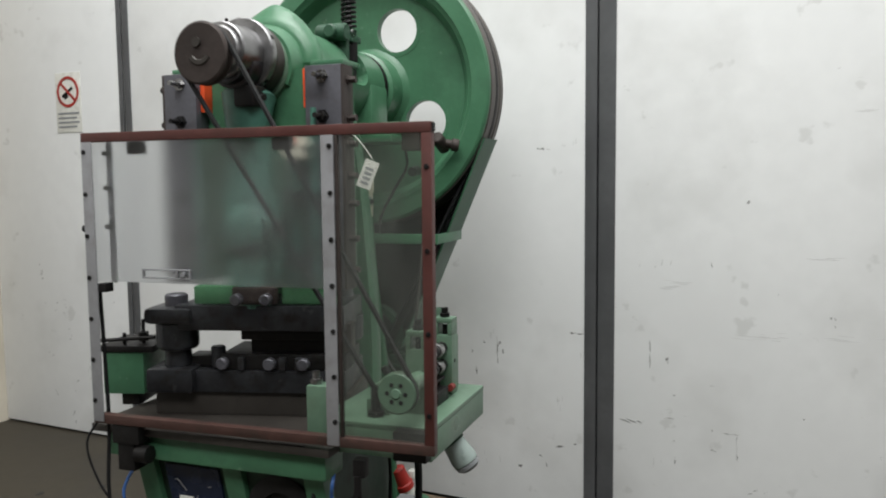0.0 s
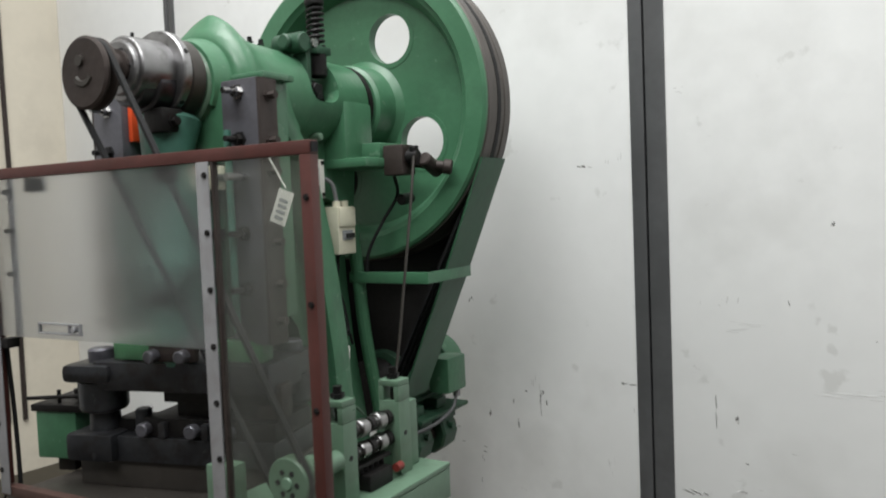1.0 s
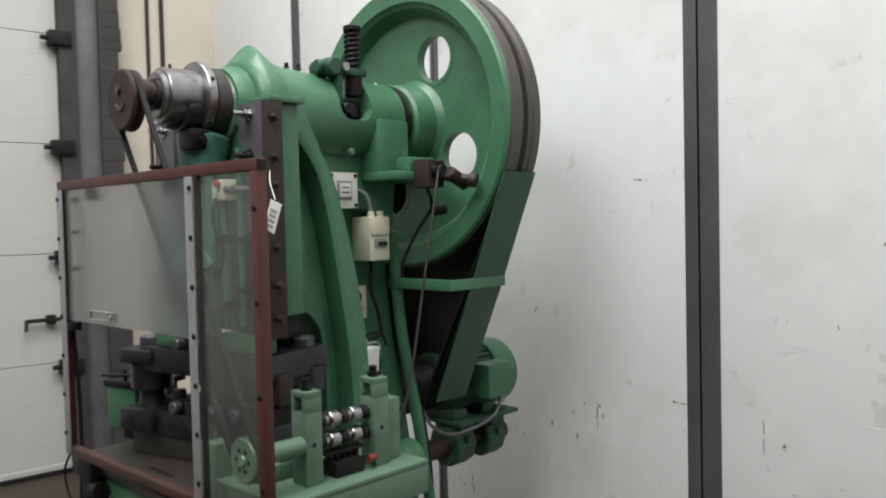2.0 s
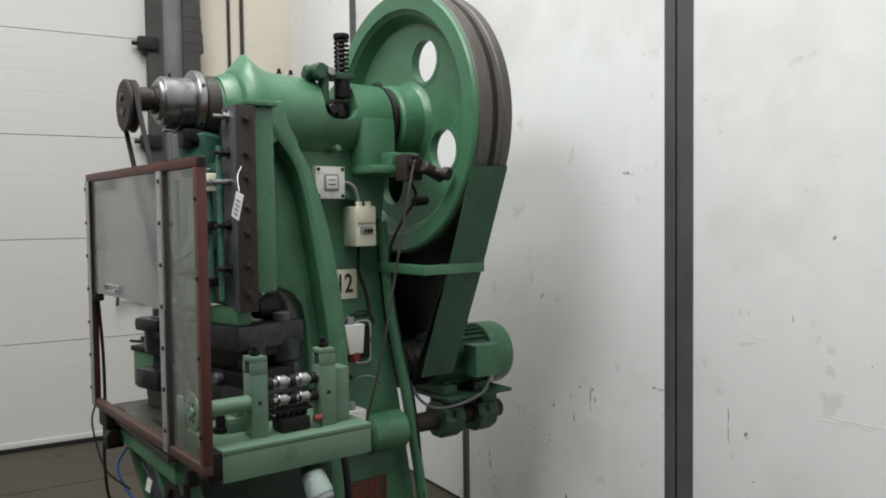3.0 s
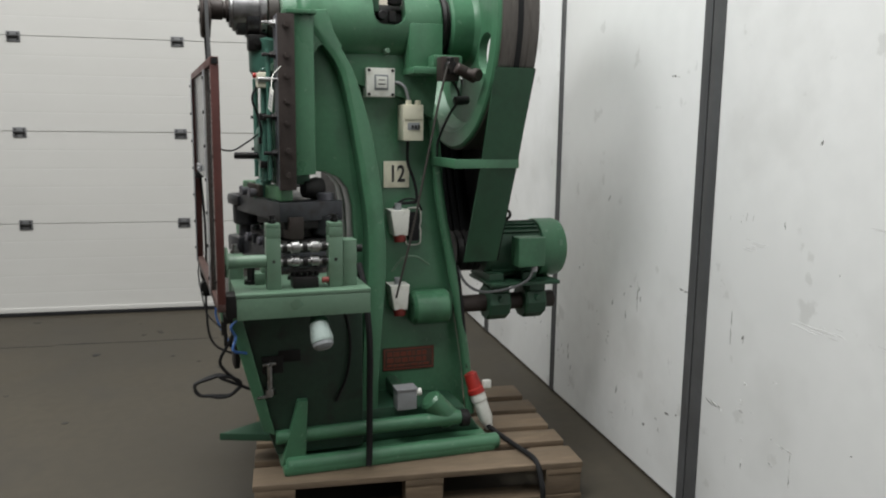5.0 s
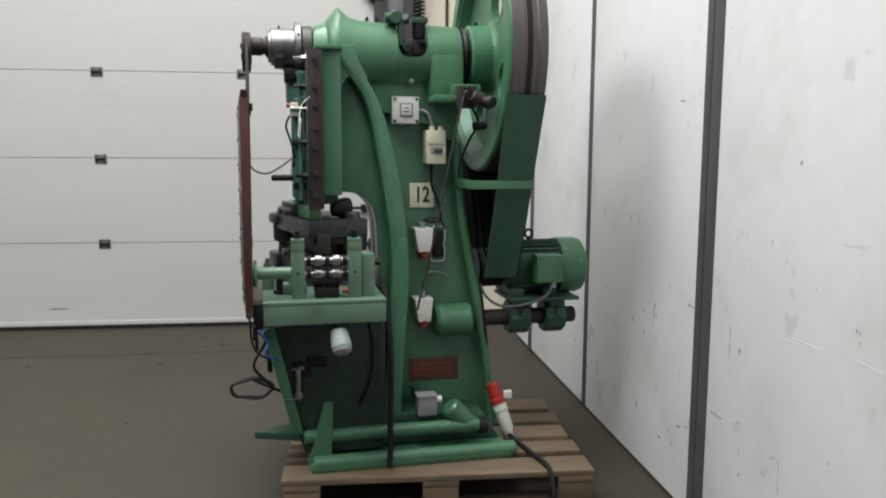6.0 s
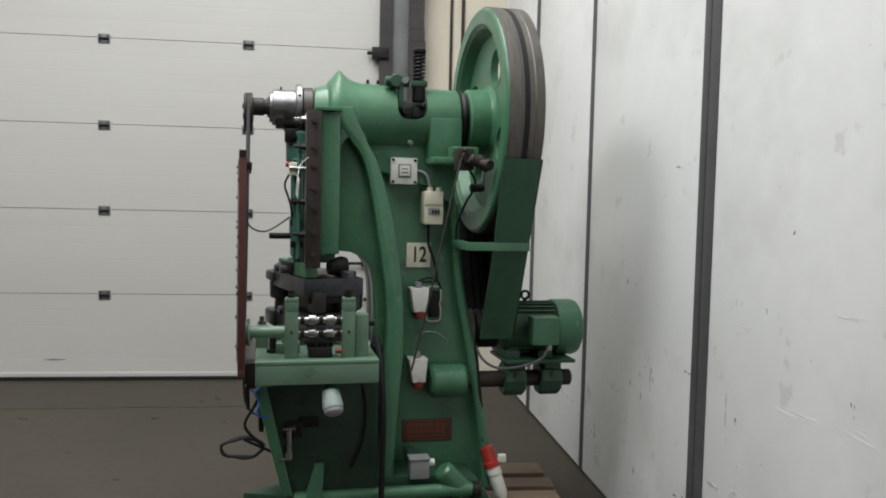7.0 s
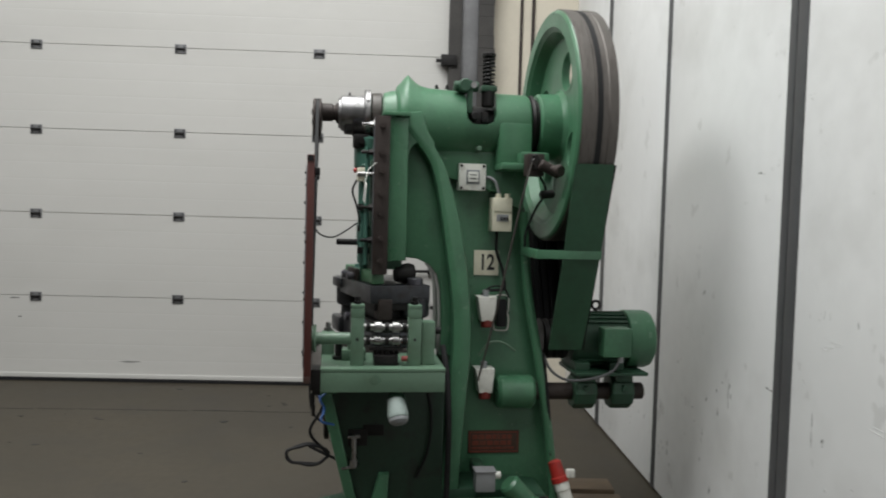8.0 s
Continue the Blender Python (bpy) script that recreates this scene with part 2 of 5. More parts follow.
def prism(bm, poly, u0, u1, bevel=0.0, axis=0):
    """A polygon of (v, z) pushed from u0 to u1; axis 1: (u, z) pushed along v; axis 2: (u, v) pushed along z."""
    def at(p, w):
        return {0: (w, p[0], p[1]), 1: (p[0], w, p[1]), 2: (p[0], p[1], w)}[axis]
    a = [bm.verts.new(at(p, u0)) for p in poly]
    b = [bm.verts.new(at(p, u1)) for p in poly]
    faces = [bm.faces.new(a), bm.faces.new(b[::-1])]
    n = len(poly)
    for k in range(n):
        faces.append(bm.faces.new((a[k], b[k], b[(k + 1) % n], a[(k + 1) % n])))
    bmesh.ops.recalc_face_normals(bm, faces=faces)
    if bevel:
        edges = [e for e in {e for f in faces[:2] for e in f.edges}]
        bmesh.ops.bevel(bm, geom=edges, offset=bevel, segments=2, affect="EDGES", profile=0.6)
    return bm


def smooth_line(points, steps=6):
    """Points along a Catmull-Rom curve through the given ones."""
    p = [Vector(q) for q in points]
    p = [2 * p[0] - p[1]] + p + [2 * p[-1] - p[-2]]
    out = []
    for k in range(1, len(p) - 2):
        for j in range(steps):
            t = j / steps
            out.append(0.5 * (2 * p[k] + (p[k + 1] - p[k - 1]) * t + (2 * p[k - 1] - 5 * p[k] + 4 * p[k + 1] - p[k + 2]) * t * t + (3 * p[k] - p[k - 1] - 3 * p[k + 1] + p[k + 2]) * t ** 3))
    return out + [p[-2]]


def hose(bm, points, r, steps=6, seg=8):
    """A round cord along a smooth line."""
    line = smooth_line(points, steps)
    rings, up = [], Vector((0.13, 0.31, 0.94)).normalized()
    for k, c in enumerate(line):
        d = (line[min(k + 1, len(line) - 1)] - line[max(k - 1, 0)]).normalized()
        a = up - d * up.dot(d)
        a = a.normalized() if a.length > 1e-3 else d.orthogonal().normalized()
        up = a
        b = d.cross(a)
        rings.append([bm.verts.new(c + (a * math.cos(w) + b * math.sin(w)) * r) for w in (math.tau * j / seg for j in range(seg))])
    for p, q in zip(rings, rings[1:]):
        for j in range(seg):
            bm.faces.new((p[j], p[(j + 1) % seg], q[(j + 1) % seg], q[j]))
    bm.faces.new(rings[0][::-1]); bm.faces.new(rings[-1])
    return bm


def belt(bm, c0, r0, c1, r1, y0, y1, thick=0.012, seg=40):
    """A flat belt round two wheels whose axes run along y: centres (x, z), from y0 to y1."""
    c0, c1 = Vector(c0), Vector(c1)
    d = c1 - c0
    n = d.length
    base, lean = math.atan2(d.y, d.x), math.acos((r0 - r1) / n)
    path = [(c0, r0, base + lean + (math.tau - 2 * lean) * k / seg) for k in range(seg + 1)]
    path += [(c1, r1, base - lean + 2 * lean * k / 16) for k in range(17)]
    inner = [c + Vector((math.cos(w), math.sin(w))) * r for c, r, w in path]
    outer = [c + Vector((math.cos(w), math.sin(w))) * (r + thick) for c, r, w in path]
    rows = [[bm.verts.new((p.x, y, p.y)) for p in line] for line, y in ((inner, y0), (outer, y0), (outer, y1), (inner, y1))]
    m = len(path)
    for i in range(4):
        for k in range(m):
            bm.faces.new((rows[i][k], rows[i][(k + 1) % m], rows[(i + 1) % 4][(k + 1) % m], rows[(i + 1) % 4][k]))
    bmesh.ops.recalc_face_normals(bm, faces=bm.faces[:])
    return bm


def B():
    return bmesh.new()


BASE = {}
TURN_PRESS = 5.5
PRESS = pose(-0.935, 2.2, 0, 0, 0, TURN_PRESS)


def finish(bm, name, mat):
    bmesh.ops.recalc_face_normals(bm, faces=bm.faces[:])
    for e in bm.edges:
        e.smooth = len(e.link_faces) == 2 and e.calc_face_angle(3.0) < 0.45
    for f in bm.faces:
        f.smooth = True
    me = bpy.data.meshes.new(name)
    bm.to_mesh(me)
    bm.free()
    me.materials.append(mat)
    return me


def thing(name, label, category, base=(0, 0, 0), frame_of=PRESS, group="", kind=""):
    ob = new(name)
    ob.empty_display_size = 0.1
    ob.matrix_world = frame_of @ Matrix.Translation(base)
    BASE[ob.name] = Vector(base)
    return tagged(ob, label, category, group, kind)


def part(name, bm, mat, parent, label=""):
    """Links a bmesh as one mesh under a thing or a part; its coordinates are those of the thing's frame."""
    base = BASE[parent.name]
    bmesh.ops.translate(bm, vec=-base, verts=bm.verts[:])
    ob = new(name, finish(bm, name, mat))
    ob.parent = parent
    BASE[ob.name] = base
    return tagged(ob, label)


def solid(name, bm, mat, label, category="", kind="", group=""):
    """A one-mesh thing or piece of the setting in world coordinates."""
    return tagged(new(name, finish(bm, name, mat)), label, category, group, kind)


def child(name, me, parent, at=(0, 0, 0)):
    ob = new(name, me)
    ob.parent = parent
    ob.location = at
    return ob


def bolt(bm, at, d, r=0.009, h=0.01):
    d = Vector(d).normalized()
    lathe(bm, at, d, [(0, r * 1.5), (0.003, r * 1.5), (0.003, r), (h, r), (h, r * 0.5)], 6)
    return bm


# ---- the hall ----
BEIGE = HALL_W - 0.115


def build_hall():
    solid("floor", box(B(), HALL_W - 0.5, HALL_E + 0.3, HALL_S - 0.3, HALL_N + 0.4, -0.2, 0.0), m_floor, "worn brown-grey concrete floor with stains", kind="structure")
    # Out-of-view ceiling and walls close the hall; their greys hold the fill light down.
    solid("ceiling", box(B(), HALL_W - 0.5, HALL_E + 0.3, HALL_S - 0.3, HALL_N + 0.4, HALL_TOP, HALL_TOP + 0.2), m_ceiling, "unseen ceiling added over the hall, grey to limit bounce", kind="structure")
    solid("wall_south", box(B(), HALL_W, HALL_E, HALL_S - 0.2, HALL_S, 0, HALL_TOP), m_far_wall, "unseen wall added to close the hall, dark to limit bounce", kind="structure")
    solid("wall_east", box(B(), HALL_E, HALL_E + 0.2, HALL_S, HALL_N, 0, HALL_TOP), m_far_wall, "unseen wall added to close the hall, dark to limit bounce", kind="structure")
    # North wall: a steel frame behind white panels, with recessed grey strips between them
    wall = solid("wall_north", box(B(), HALL_W - 0.2, HALL_E + 0.2, HALL_N + 0.045, HALL_N + 0.3, 0, HALL_TOP), m_strip, "white panel wall with dark grey recessed steel strips", kind="structure")
    seams = [(BEIGE + 0.002, BEIGE + 0.002), (-2.865, -2.79), (-1.66, -1.615), (-0.383, -0.271), (2.2, 2.3), (HALL_E - 0.003, HALL_E - 0.003)]
    for (_, x0), (x1, _) in zip(seams, seams[1:]):
        bm = box(B(), x0, x1, HALL_N, HALL_N + 0.043, 0.012, HALL_TOP - 0.003, 0.004)
        ob = new("wall_panel", finish(bm, "wall_panel", m_wall))
        ob.parent = wall
    for x0, x1 in seams[1:-1]:
        bm = B()
        mid = x0 + (x1 - x0) * 0.42
        box(bm, x0 - 0.004, mid - 0.004, HALL_N - 0.004, HALL_N - 0.0003, 0.01, HALL_TOP - 0.004, 0.001)
        box(bm, mid + 0.004, x1 + 0.004, HALL_N - 0.005, HALL_N - 0.0003, 0.01, HALL_TOP - 0.004, 0.001)
        ob = new("steel_strip", finish(bm, "steel_strip", m_strip))
        ob.parent = wall
    # West wall: beige masonry beside the sectional door
    door_edge = 2.30
    bm = B()
    box(bm, HALL_W - 0.4, BEIGE, HALL_S, HALL_N + 0.04, 0, HALL_TOP)
    solid("wall_west", bm, m_beige, "beige plastered wall beside the sectional door", kind="structure")
    door = thing("door_1", "closed white ribbed sectional overhead door", "", (HALL_W, 0.2, 0), Matrix(), kind="structure")
    x0, x1 = HALL_W - 0.07, HALL_W - 0.012
    left = -3.6
    pitch = 0.62
    for k in range(7):
        z0, z1 = 0.045 + k * pitch * 1.0 - (0.02 if k else 0), (k + 1) * pitch + 0.02
        bm = B()
        z0 = 0.045 if k == 0 else k * pitch + 0.024
        poly = [(x0, z0), (x1, z0)]
        ribs = 5
        for r in range(1, ribs):
            zr = z0 + (z1 - z0) * r / ribs
            poly += [(x1, zr - 0.005), (x1 - 0.0006, zr), (x1, zr + 0.005)]
        poly += [(x1, z1), (x0, z1)]
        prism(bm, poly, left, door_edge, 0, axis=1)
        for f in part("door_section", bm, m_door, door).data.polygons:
            f.use_smooth = False
    part("bottom_seal", box(B(), x0, x1 + 0.006, left, door_edge, 0.0, 0.026, 0.004), m_black, door, "black rubber bottom seal")
    part("bottom_rail", box(B(), x1 - 0.002, x1 + 0.008, left, door_edge, 0.028, 0.06, 0.002), m_door, door)
    for k in range(1, 7):
        for y in (1.32, 0.30, -0.745, -1.77, -2.79):
            z = k * pitch + 0.014
            bm = box(B(), x1 - 0.003, x1 + 0.006, y - 0.042, y + 0.042, z - 0.034, z + 0.034, 0.003)
            hinge = part("hinge", bm, m_track, door, "grey steel hinge plate")
            kn = B()
            rod(kn, (x1 + 0.01, y - 0.034, z), (x1 + 0.01, y + 0.034, z), 0.009, seg=10)
            for sy in (-0.026, 0.026):
                for sz in (-0.02, 0.02):
                    bolt(kn, (x1 + 0.006, y + sy, z + sz), (1, 0, 0), 0.004, 0.006)
            part("hinge_pin", kn, m_iron_shade, hinge)
    # door track, seal brush and angle beside the door
    part("track", box(B(), HALL_W - 0.02, HALL_W + 0.05, door_edge - 0.02, door_edge + 0.075, 0.0, HALL_TOP - 0.1, 0.004), m_brush, door, "dark steel door track")
    part("track_plate", box(B(), HALL_W - 0.06, HALL_W + 0.015, door_edge + 0.075, door_edge + 0.20, 0.0, HALL_TOP - 0.1, 0.003), m_track, door, "grey galvanised track plate")
    bm = B()
    rng = random.Random(4)
    z = 0.0
    while z < HALL_TOP - 0.15:
        h = 0.05 + rng.random() * 0.09
        box(bm, HALL_W - 0.05, HALL_W + 0.045, door_edge + 0.20, door_edge + 0.305 + rng.random() * 0.035, z, z + h - 0.002)
        z += h
    part("seal_brush", bm, m_brush, door, "ragged dark sealing brush")
    for z in (0.62, 1.24, 1.86, 2.47, 3.08):
        rb = B()
        box(rb, HALL_W + 0.0, HALL_W + 0.075, door_edge - 0.075, door_edge + 0.045, z - 0.04, z + 0.04, 0.006)
        rod(rb, (HALL_W + 0.03, door_edge - 0.11, z), (HALL_W + 0.03, door_edge - 0.07, z), 0.014, seg=10)
        part("roller_bracket", rb, m_iron_shade, door, "black roller bracket")
    for y, r in ((2.84, 0.011), (2.93, 0.013)):
        tagged(solid("wall_cable", hose(B(), [(BEIGE + 0.012, y, 0.3), (BEIGE + 0.012, y + 0.004, 1.5), (BEIGE + 0.012, y - 0.004, 2.6), (BEIGE + 0.012, y, HALL_TOP)], r), m_rust, "dark brown cable conduit on the beige wall", "cable"), group="cables on the beige wall")
    # hand bolt that locks the door into its track
    lt = B()
    rod(lt, (HALL_W + 0.03, 2.06, 0.893), (HALL_W + 0.03, 2.30, 0.893), 0.011, seg=12, bevel=0.002)
    rod(lt, (HALL_W + 0.03, 2.065, 0.90), (HALL_W + 0.055, 2.055, 0.84), 0.010, seg=12, bevel=0.003)
    box(lt, HALL_W - 0.012, HALL_W + 0.04, 2.17, 2.215, 0.868, 0.918, 0.004)
    part("hand_bolt", lt, m_iron_shade, door, "black sliding hand bolt")
    # added housings for the area lamps, out of view under the ceiling
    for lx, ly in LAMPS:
        lamp_box = thing("unseen_ceiling_light", "unseen light housing added under the ceiling", "lamp", (lx, ly, HALL_TOP - 0.2), Matrix(), group="ceiling lights")
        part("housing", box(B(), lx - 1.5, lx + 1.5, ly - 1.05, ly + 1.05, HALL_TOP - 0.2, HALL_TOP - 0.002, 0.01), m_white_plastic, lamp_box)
    # expansion joint and wear on the floor
    bm = B()
    y, x = -3.2, -2.94
    rng = random.Random(8)
    while y < 2.0:
        n = 0.25 + rng.random() * 0.3
        box(bm, x - 0.003, x + 0.003, y, y + n * 0.93, -0.01, 0.0015)
        y += n
        x += rng.uniform(-0.014, 0.004)
    solid("floor_joint", bm, m_ink, "dark joint across the concrete floor", kind="structure")


def build_sign():
    s = thing("no_smoking_sign", "white wall sign with a red prohibition ring", "sign", (-3.245, HALL_N, 1.675), Matrix())
    y = HALL_N - 0.004
    part("plate", box(B(), -3.34, -3.15, y, HALL_N - 0.0005, 1.68, 2.0, 0.001), m_white_plastic, s)
    part("ring", ring(B(), (-3.245, y - 0.0005, 1.897), (0, -1, 0), 0.083, 0.068, 0.002, 40), m_red, s, "red ring")
    part("slash", box(B(), -0.07, 0.07, -0.001, 0.001, -0.007, 0.007, 0, pose(-3.245, y - 0.0015, 1.897, 0, 42, 0)), m_red, s)
    bm = B()
    box(bm, -0.05, 0.04, -0.001, 0.0, -0.008, 0.008, 0, pose(-3.245, y - 0.0005, 1.897, 0, -30, 0))
    box(bm, -0.012, 0.02, -0.001, 0.0, -0.014, 0.014, 0, pose(-3.265, y - 0.0005, 1.873, 0, -30, 0))
    part("symbol", bm, m_ink, s)
    bars = B()
    for k in range(4):
        box(bars, -3.325, -3.165 - 0.02 * (k % 2), y - 0.0015, y - 0.0002, 1.777 - k * 0.024, 1.787 - k * 0.024)
    part("text_bars", bars, m_grey_plastic, s)


# ---- pallet ----
def build_pallet():
    P = pose(-0.525, 1.79, 0, 0, 0, -1.5)
    p = thing("pallet", "weathered wooden pallet under the press", "pallet", (-0.4, 0.6, 0), P)
    n, w = 1.16, 0.86
    rng = random.Random(3)
    for k, (a, b) in enumerate(((-0.145, 0.0), (-0.315, -0.2), (-0.5, -0.36), (-0.66, -0.545), (-w, -0.715))):
        part("deck_board", box(B(), a, b, 0.0 + rng.uniform(-0.006, 0.006), n + rng.uniform(-0.006, 0.006), 0.122, 0.144, 0.003), m_wood, p)
    for y in (0.0, n / 2 - 0.07, n - 0.14):
        part("bearer", box(B(), -w, 0.0, y + 0.003, y + 0.137, 0.1, 0.1215, 0.002), m_wood, p)
        for x in (-0.10, -w / 2 - 0.05, -w):
            part("block", box(B(), x + 0.003, x + 0.097, y + 0.004, y + 0.136, 0.0225, 0.0995, 0.003), m_wood, p)
    for x in (-0.10, -w / 2 - 0.05, -w):
        part("runner", box(B(), x, x + 0.1, 0.0, n, 0.0, 0.022, 0.002), m_wood, p)


# ---- the press ----
AX = 1.70            # height of the crank axis
WEB = 0.014          # half thickness of the frame's web


def build_press():
    pr = thing("eccentric_press", "green cast-iron eccentric press with large rear flywheel", "press", (0, 0, 0.144))
    # C-shaped web
    throat = [(-0.20, 1.174), (-0.145, 1.167), (-0.10, 1.146), (-0.07, 1.108), (-0.056, 1.05), (-0.05, 0.95), (-0.05, 0.74)]
    poly = [(-0.20, 1.70)] + throat + [(-0.40, 0.74), (-0.40, 0.70), (-0.36, 0.2), (0.43, 0.2), (0.41, 0.40), (0.352, 0.76), (0.30, 1.03), (0.28, 1.21), (0.265, 1.5), (0.26, 1.68)]
    body = part("frame", prism(B(), poly, -WEB, WEB, 0.006), m_green, pr)
    # curved ribs that run from the bearing down to the foot
    outer = smooth_line([(v, z, 0) for v, z in ((-0.15, 1.72), (-0.12, 1.63), (-0.085, 1.565), (-0.054, 1.505), (-0.021, 1.40), (0.005, 1.30), (0.025, 1.19), (0.041, 1.09), (0.051, 0.98), (0.056, 0.877), (0.053, 0.76), (0.042, 0.62), (0.03, 0.446), (0.022, 0.19))], 4)
    inner = smooth_line([(v, z, 0) for v, z in ((-0.245, 1.71), (-0.205, 1.645), (-0.166, 1.598), (-0.116, 1.525), (-0.086, 1.42), (-0.062, 1.29), (-0.038, 1.142), (-0.018, 0.991), (-0.014, 0.818), (-0.026, 0.66), (-0.038, 0.45), (-0.045, 0.19))], 4)
    for side in (-1, 1):
        poly = [(p.x, p.y) for p in outer] + [(p.x, p.y) for p in reversed(inner)]
        part("rib", prism(B(), poly, side * (WEB - 0.002), side * 0.195, 0.016), m_green, pr)
        # upright cheek that carries the slide guide
        part("guide_cheek", prism(B(), [(-0.275, 1.69), (-0.205, 1.69), (-0.203, 1.17), (-0.275, 1.165)], side * (WEB - 0.002), side * 0.245, 0.008), m_green, pr)
        arch = [(-0.212, 1.686), (-0.212, 1.53), (-0.203, 1.53), (-0.196, 1.572), (-0.18, 1.596), (-0.16, 1.605), (-0.14, 1.596), (-0.118, 1.57), (-0.10, 1.60), (-0.13, 1.65), (-0.17, 1.686)]
        part("arch_fillet", prism(B(), arch, side * (WEB - 0.002), side * 0.19, 0.004), m_green, pr)
        panel = [(-0.207, 1.61), (-0.207, 1.176), (-0.15, 1.17), (-0.103, 1.149), (-0.073, 1.111), (-0.059, 1.052), (-0.053, 0.95), (-0.053, 0.80), (-0.012, 0.80), (-0.014, 0.99), (-0.03, 1.142), (-0.055, 1.29), (-0.08, 1.42), (-0.108, 1.53), (-0.14, 1.605)]
        part("side_panel", prism(B(), panel, side * (WEB - 0.001), side * 0.128, 0.008), m_green, pr)
        part("guide_cap", box(B(), *sorted((side * 0.165, side * 0.262)), -0.30, -0.198, 1.69, 1.705, 0.005), m_green, pr)
        # gib block with its screws
        gib = part("gib", box(B(), *sorted((side * 0.165, side * 0.268)), -0.328, -0.272, 1.12, 1.688, 0.004), m_grey_block, pr, "grey steel slide guide block")
        bm = B()
        box(bm, *sorted((side * 0.266, side * 0.274)), -0.3275, -0.273, 1.12, 1.687, 0.002)
        part("side_plate", bm, m_rust, gib, "brown rusty side strip")
        for k, z in enumerate((1.65, 1.555, 1.49, 1.41, 1.34, 1.25, 1.17)):
            sc = B()
            bolt(sc, (side * 0.274, -0.30, z), (side, 0, 0), 0.009, 0.022)
            part("adjusting_screw", sc, m_rust, gib)
        for z in (1.66, 1.56, 1.36, 1.24):
            sc = B()
            bolt(sc, (side * 0.215, -0.328, z), (0, -1, 0), 0.012, 0.016)
            rod(sc, (side * 0.215, -0.34, z), (side * 0.215, -0.372, z), 0.0065, seg=10)
            part("guide_bolt", sc, m_chrome if z > 1.6 else m_steel, gib)
        part("orange_shim", box(B(), *sorted((side * 0.150, side * 0.164)), -0.31, -0.275, 1.585, 1.685, 0.002), m_orange, gib, "orange painted edge")
    # crank bearing housing with a window on top
    hs = lathe(B(), (0, -0.24, AX), (0, 1, 0), [(0, 0.05), (0, 0.12), (0.004, 0.13), (0.012, 0.139), (0.024, 0.147), (0.036, 0.150), (0.048, 0.149), (0.062, 0.144), (0.08, 0.138), (0.10, 0.133), (0.13, 0.13), (0.20, 0.127), (0.266, 0.125), (0.266, 0.06)], 72)
    for w in hs.verts:
        x, z = w.co.x, w.co.z - AX
        along = w.co.y + 0.24
        swell = min(along / 0.042, 1.0) ** 2 * max(1 - max(along - 0.042, 0) / 0.11, 0) ** 1.6
        r = math.hypot(x, z)
        if r > 0.1 and swell > 0:
            side = math.atan2(x, z)
            w.co.z = AX + z + 0.028 * swell ** 1.5 * math.exp(-(side / 0.65) ** 2) + 0.009 * swell ** 4 * math.exp(-(side / 0.2) ** 2)
    hs = part("crank_housing", hs, m_green, pr)
    hm = B()
    loops, corner = [], 0.04
    for k in range(25):
        s = 0.117 * k / 24
        e = min(s, 0.117 - s)
        lift = (corner - math.sqrt(max(corner ** 2 - (corner - e) ** 2, 0))) / 0.124 if e < corner else 0.0
        a0, a1 = radians(6) - lift, radians(205)
        loop = [(r, a0 + (a1 - a0) * q / 40) for r in (0.1245, 0.085) for q in (range(41) if r > 0.1 else range(40, -1, -1))]
        loops.append([hm.verts.new((r * math.cos(a), 0.026 + s, AX - r * math.sin(a))) for r, a in loop])
    for p, q in zip(loops, loops[1:]):
        for k in range(len(p)):
            k2 = (k + 1) % len(p)
            hm.faces.new((p[k], p[k2], q[k2], q[k]))
    bmesh.ops.recalc_face_normals(hm, faces=hm.faces[:])
    part("housing_middle", hm, m_green, pr)
    part("housing_rear", lathe(B(), (0, 0.143, AX), (0, 1, 0), [(0, 0.06), (0, 0.1235), (0.133, 0.121), (0.14, 0.115), (0.14, 0.06)], 48), m_green, pr)
    # saddle under the bearing
    sd = B()
    prism(sd, [(-0.10, 1.50), (0.20, 1.42), (0.20, 1.69), (-0.15, 1.69)], -0.055, 0.055, 0.02)
    part("saddle", sd, m_green, pr)
    sd = B()
    box(sd, -0.128, 0.128, 0.153, 0.283, 1.52, 1.70, 0.015)
    box(sd, -0.195, 0.195, 0.150, 0.335, 1.516, 1.542, 0.008)
    box(sd, -0.19, 0.19, 0.225, 0.335, 1.54, 1.585, 0.01)
    prism(sd, [(0.19, 1.40), (0.27, 1.36), (0.29, 1.52), (0.17, 1.52)], -0.055, 0.055, 0.008)
    part("rear_bearing_saddle", sd, m_green, pr)
    kb = B()
    rod(kb, (0.07, 0.082, 1.598), (0.104, 0.082, 1.598), 0.014, 0.010, bevel=0.003)
    part("grease_plug", kb, m_green_pale, pr)
    for v in (-0.08, -0.04):
        hp = B()
        bolt(hp, (0.02, v, AX + 0.13), (0, 0, 1), 0.006, 0.014)
        part("top_screw", hp, m_steel, pr)
    # shaft, clutch window parts
    part("crankshaft", rod(B(), (0, -0.30, AX), (0, 0.42, AX), 0.07, seg=32), m_iron_shade, pr, "dark greasy crankshaft")
    lv = B()
    box(lv, 0.062, 0.108, 0.03, 0.05, AX + 0.03, AX + 0.155, 0.006)
    rod(lv, (0.075, -0.02, AX + 0.135), (0.075, 0.075, AX + 0.135), 0.02, bevel=0.004)
    rod(lv, (0.02, 0.02, AX + 0.135), (0.115, 0.02, AX + 0.135), 0.026, bevel=0.004)
    box(lv, 0.03, 0.10, 0.085, 0.145, AX + 0.118, AX + 0.14, 0.004)
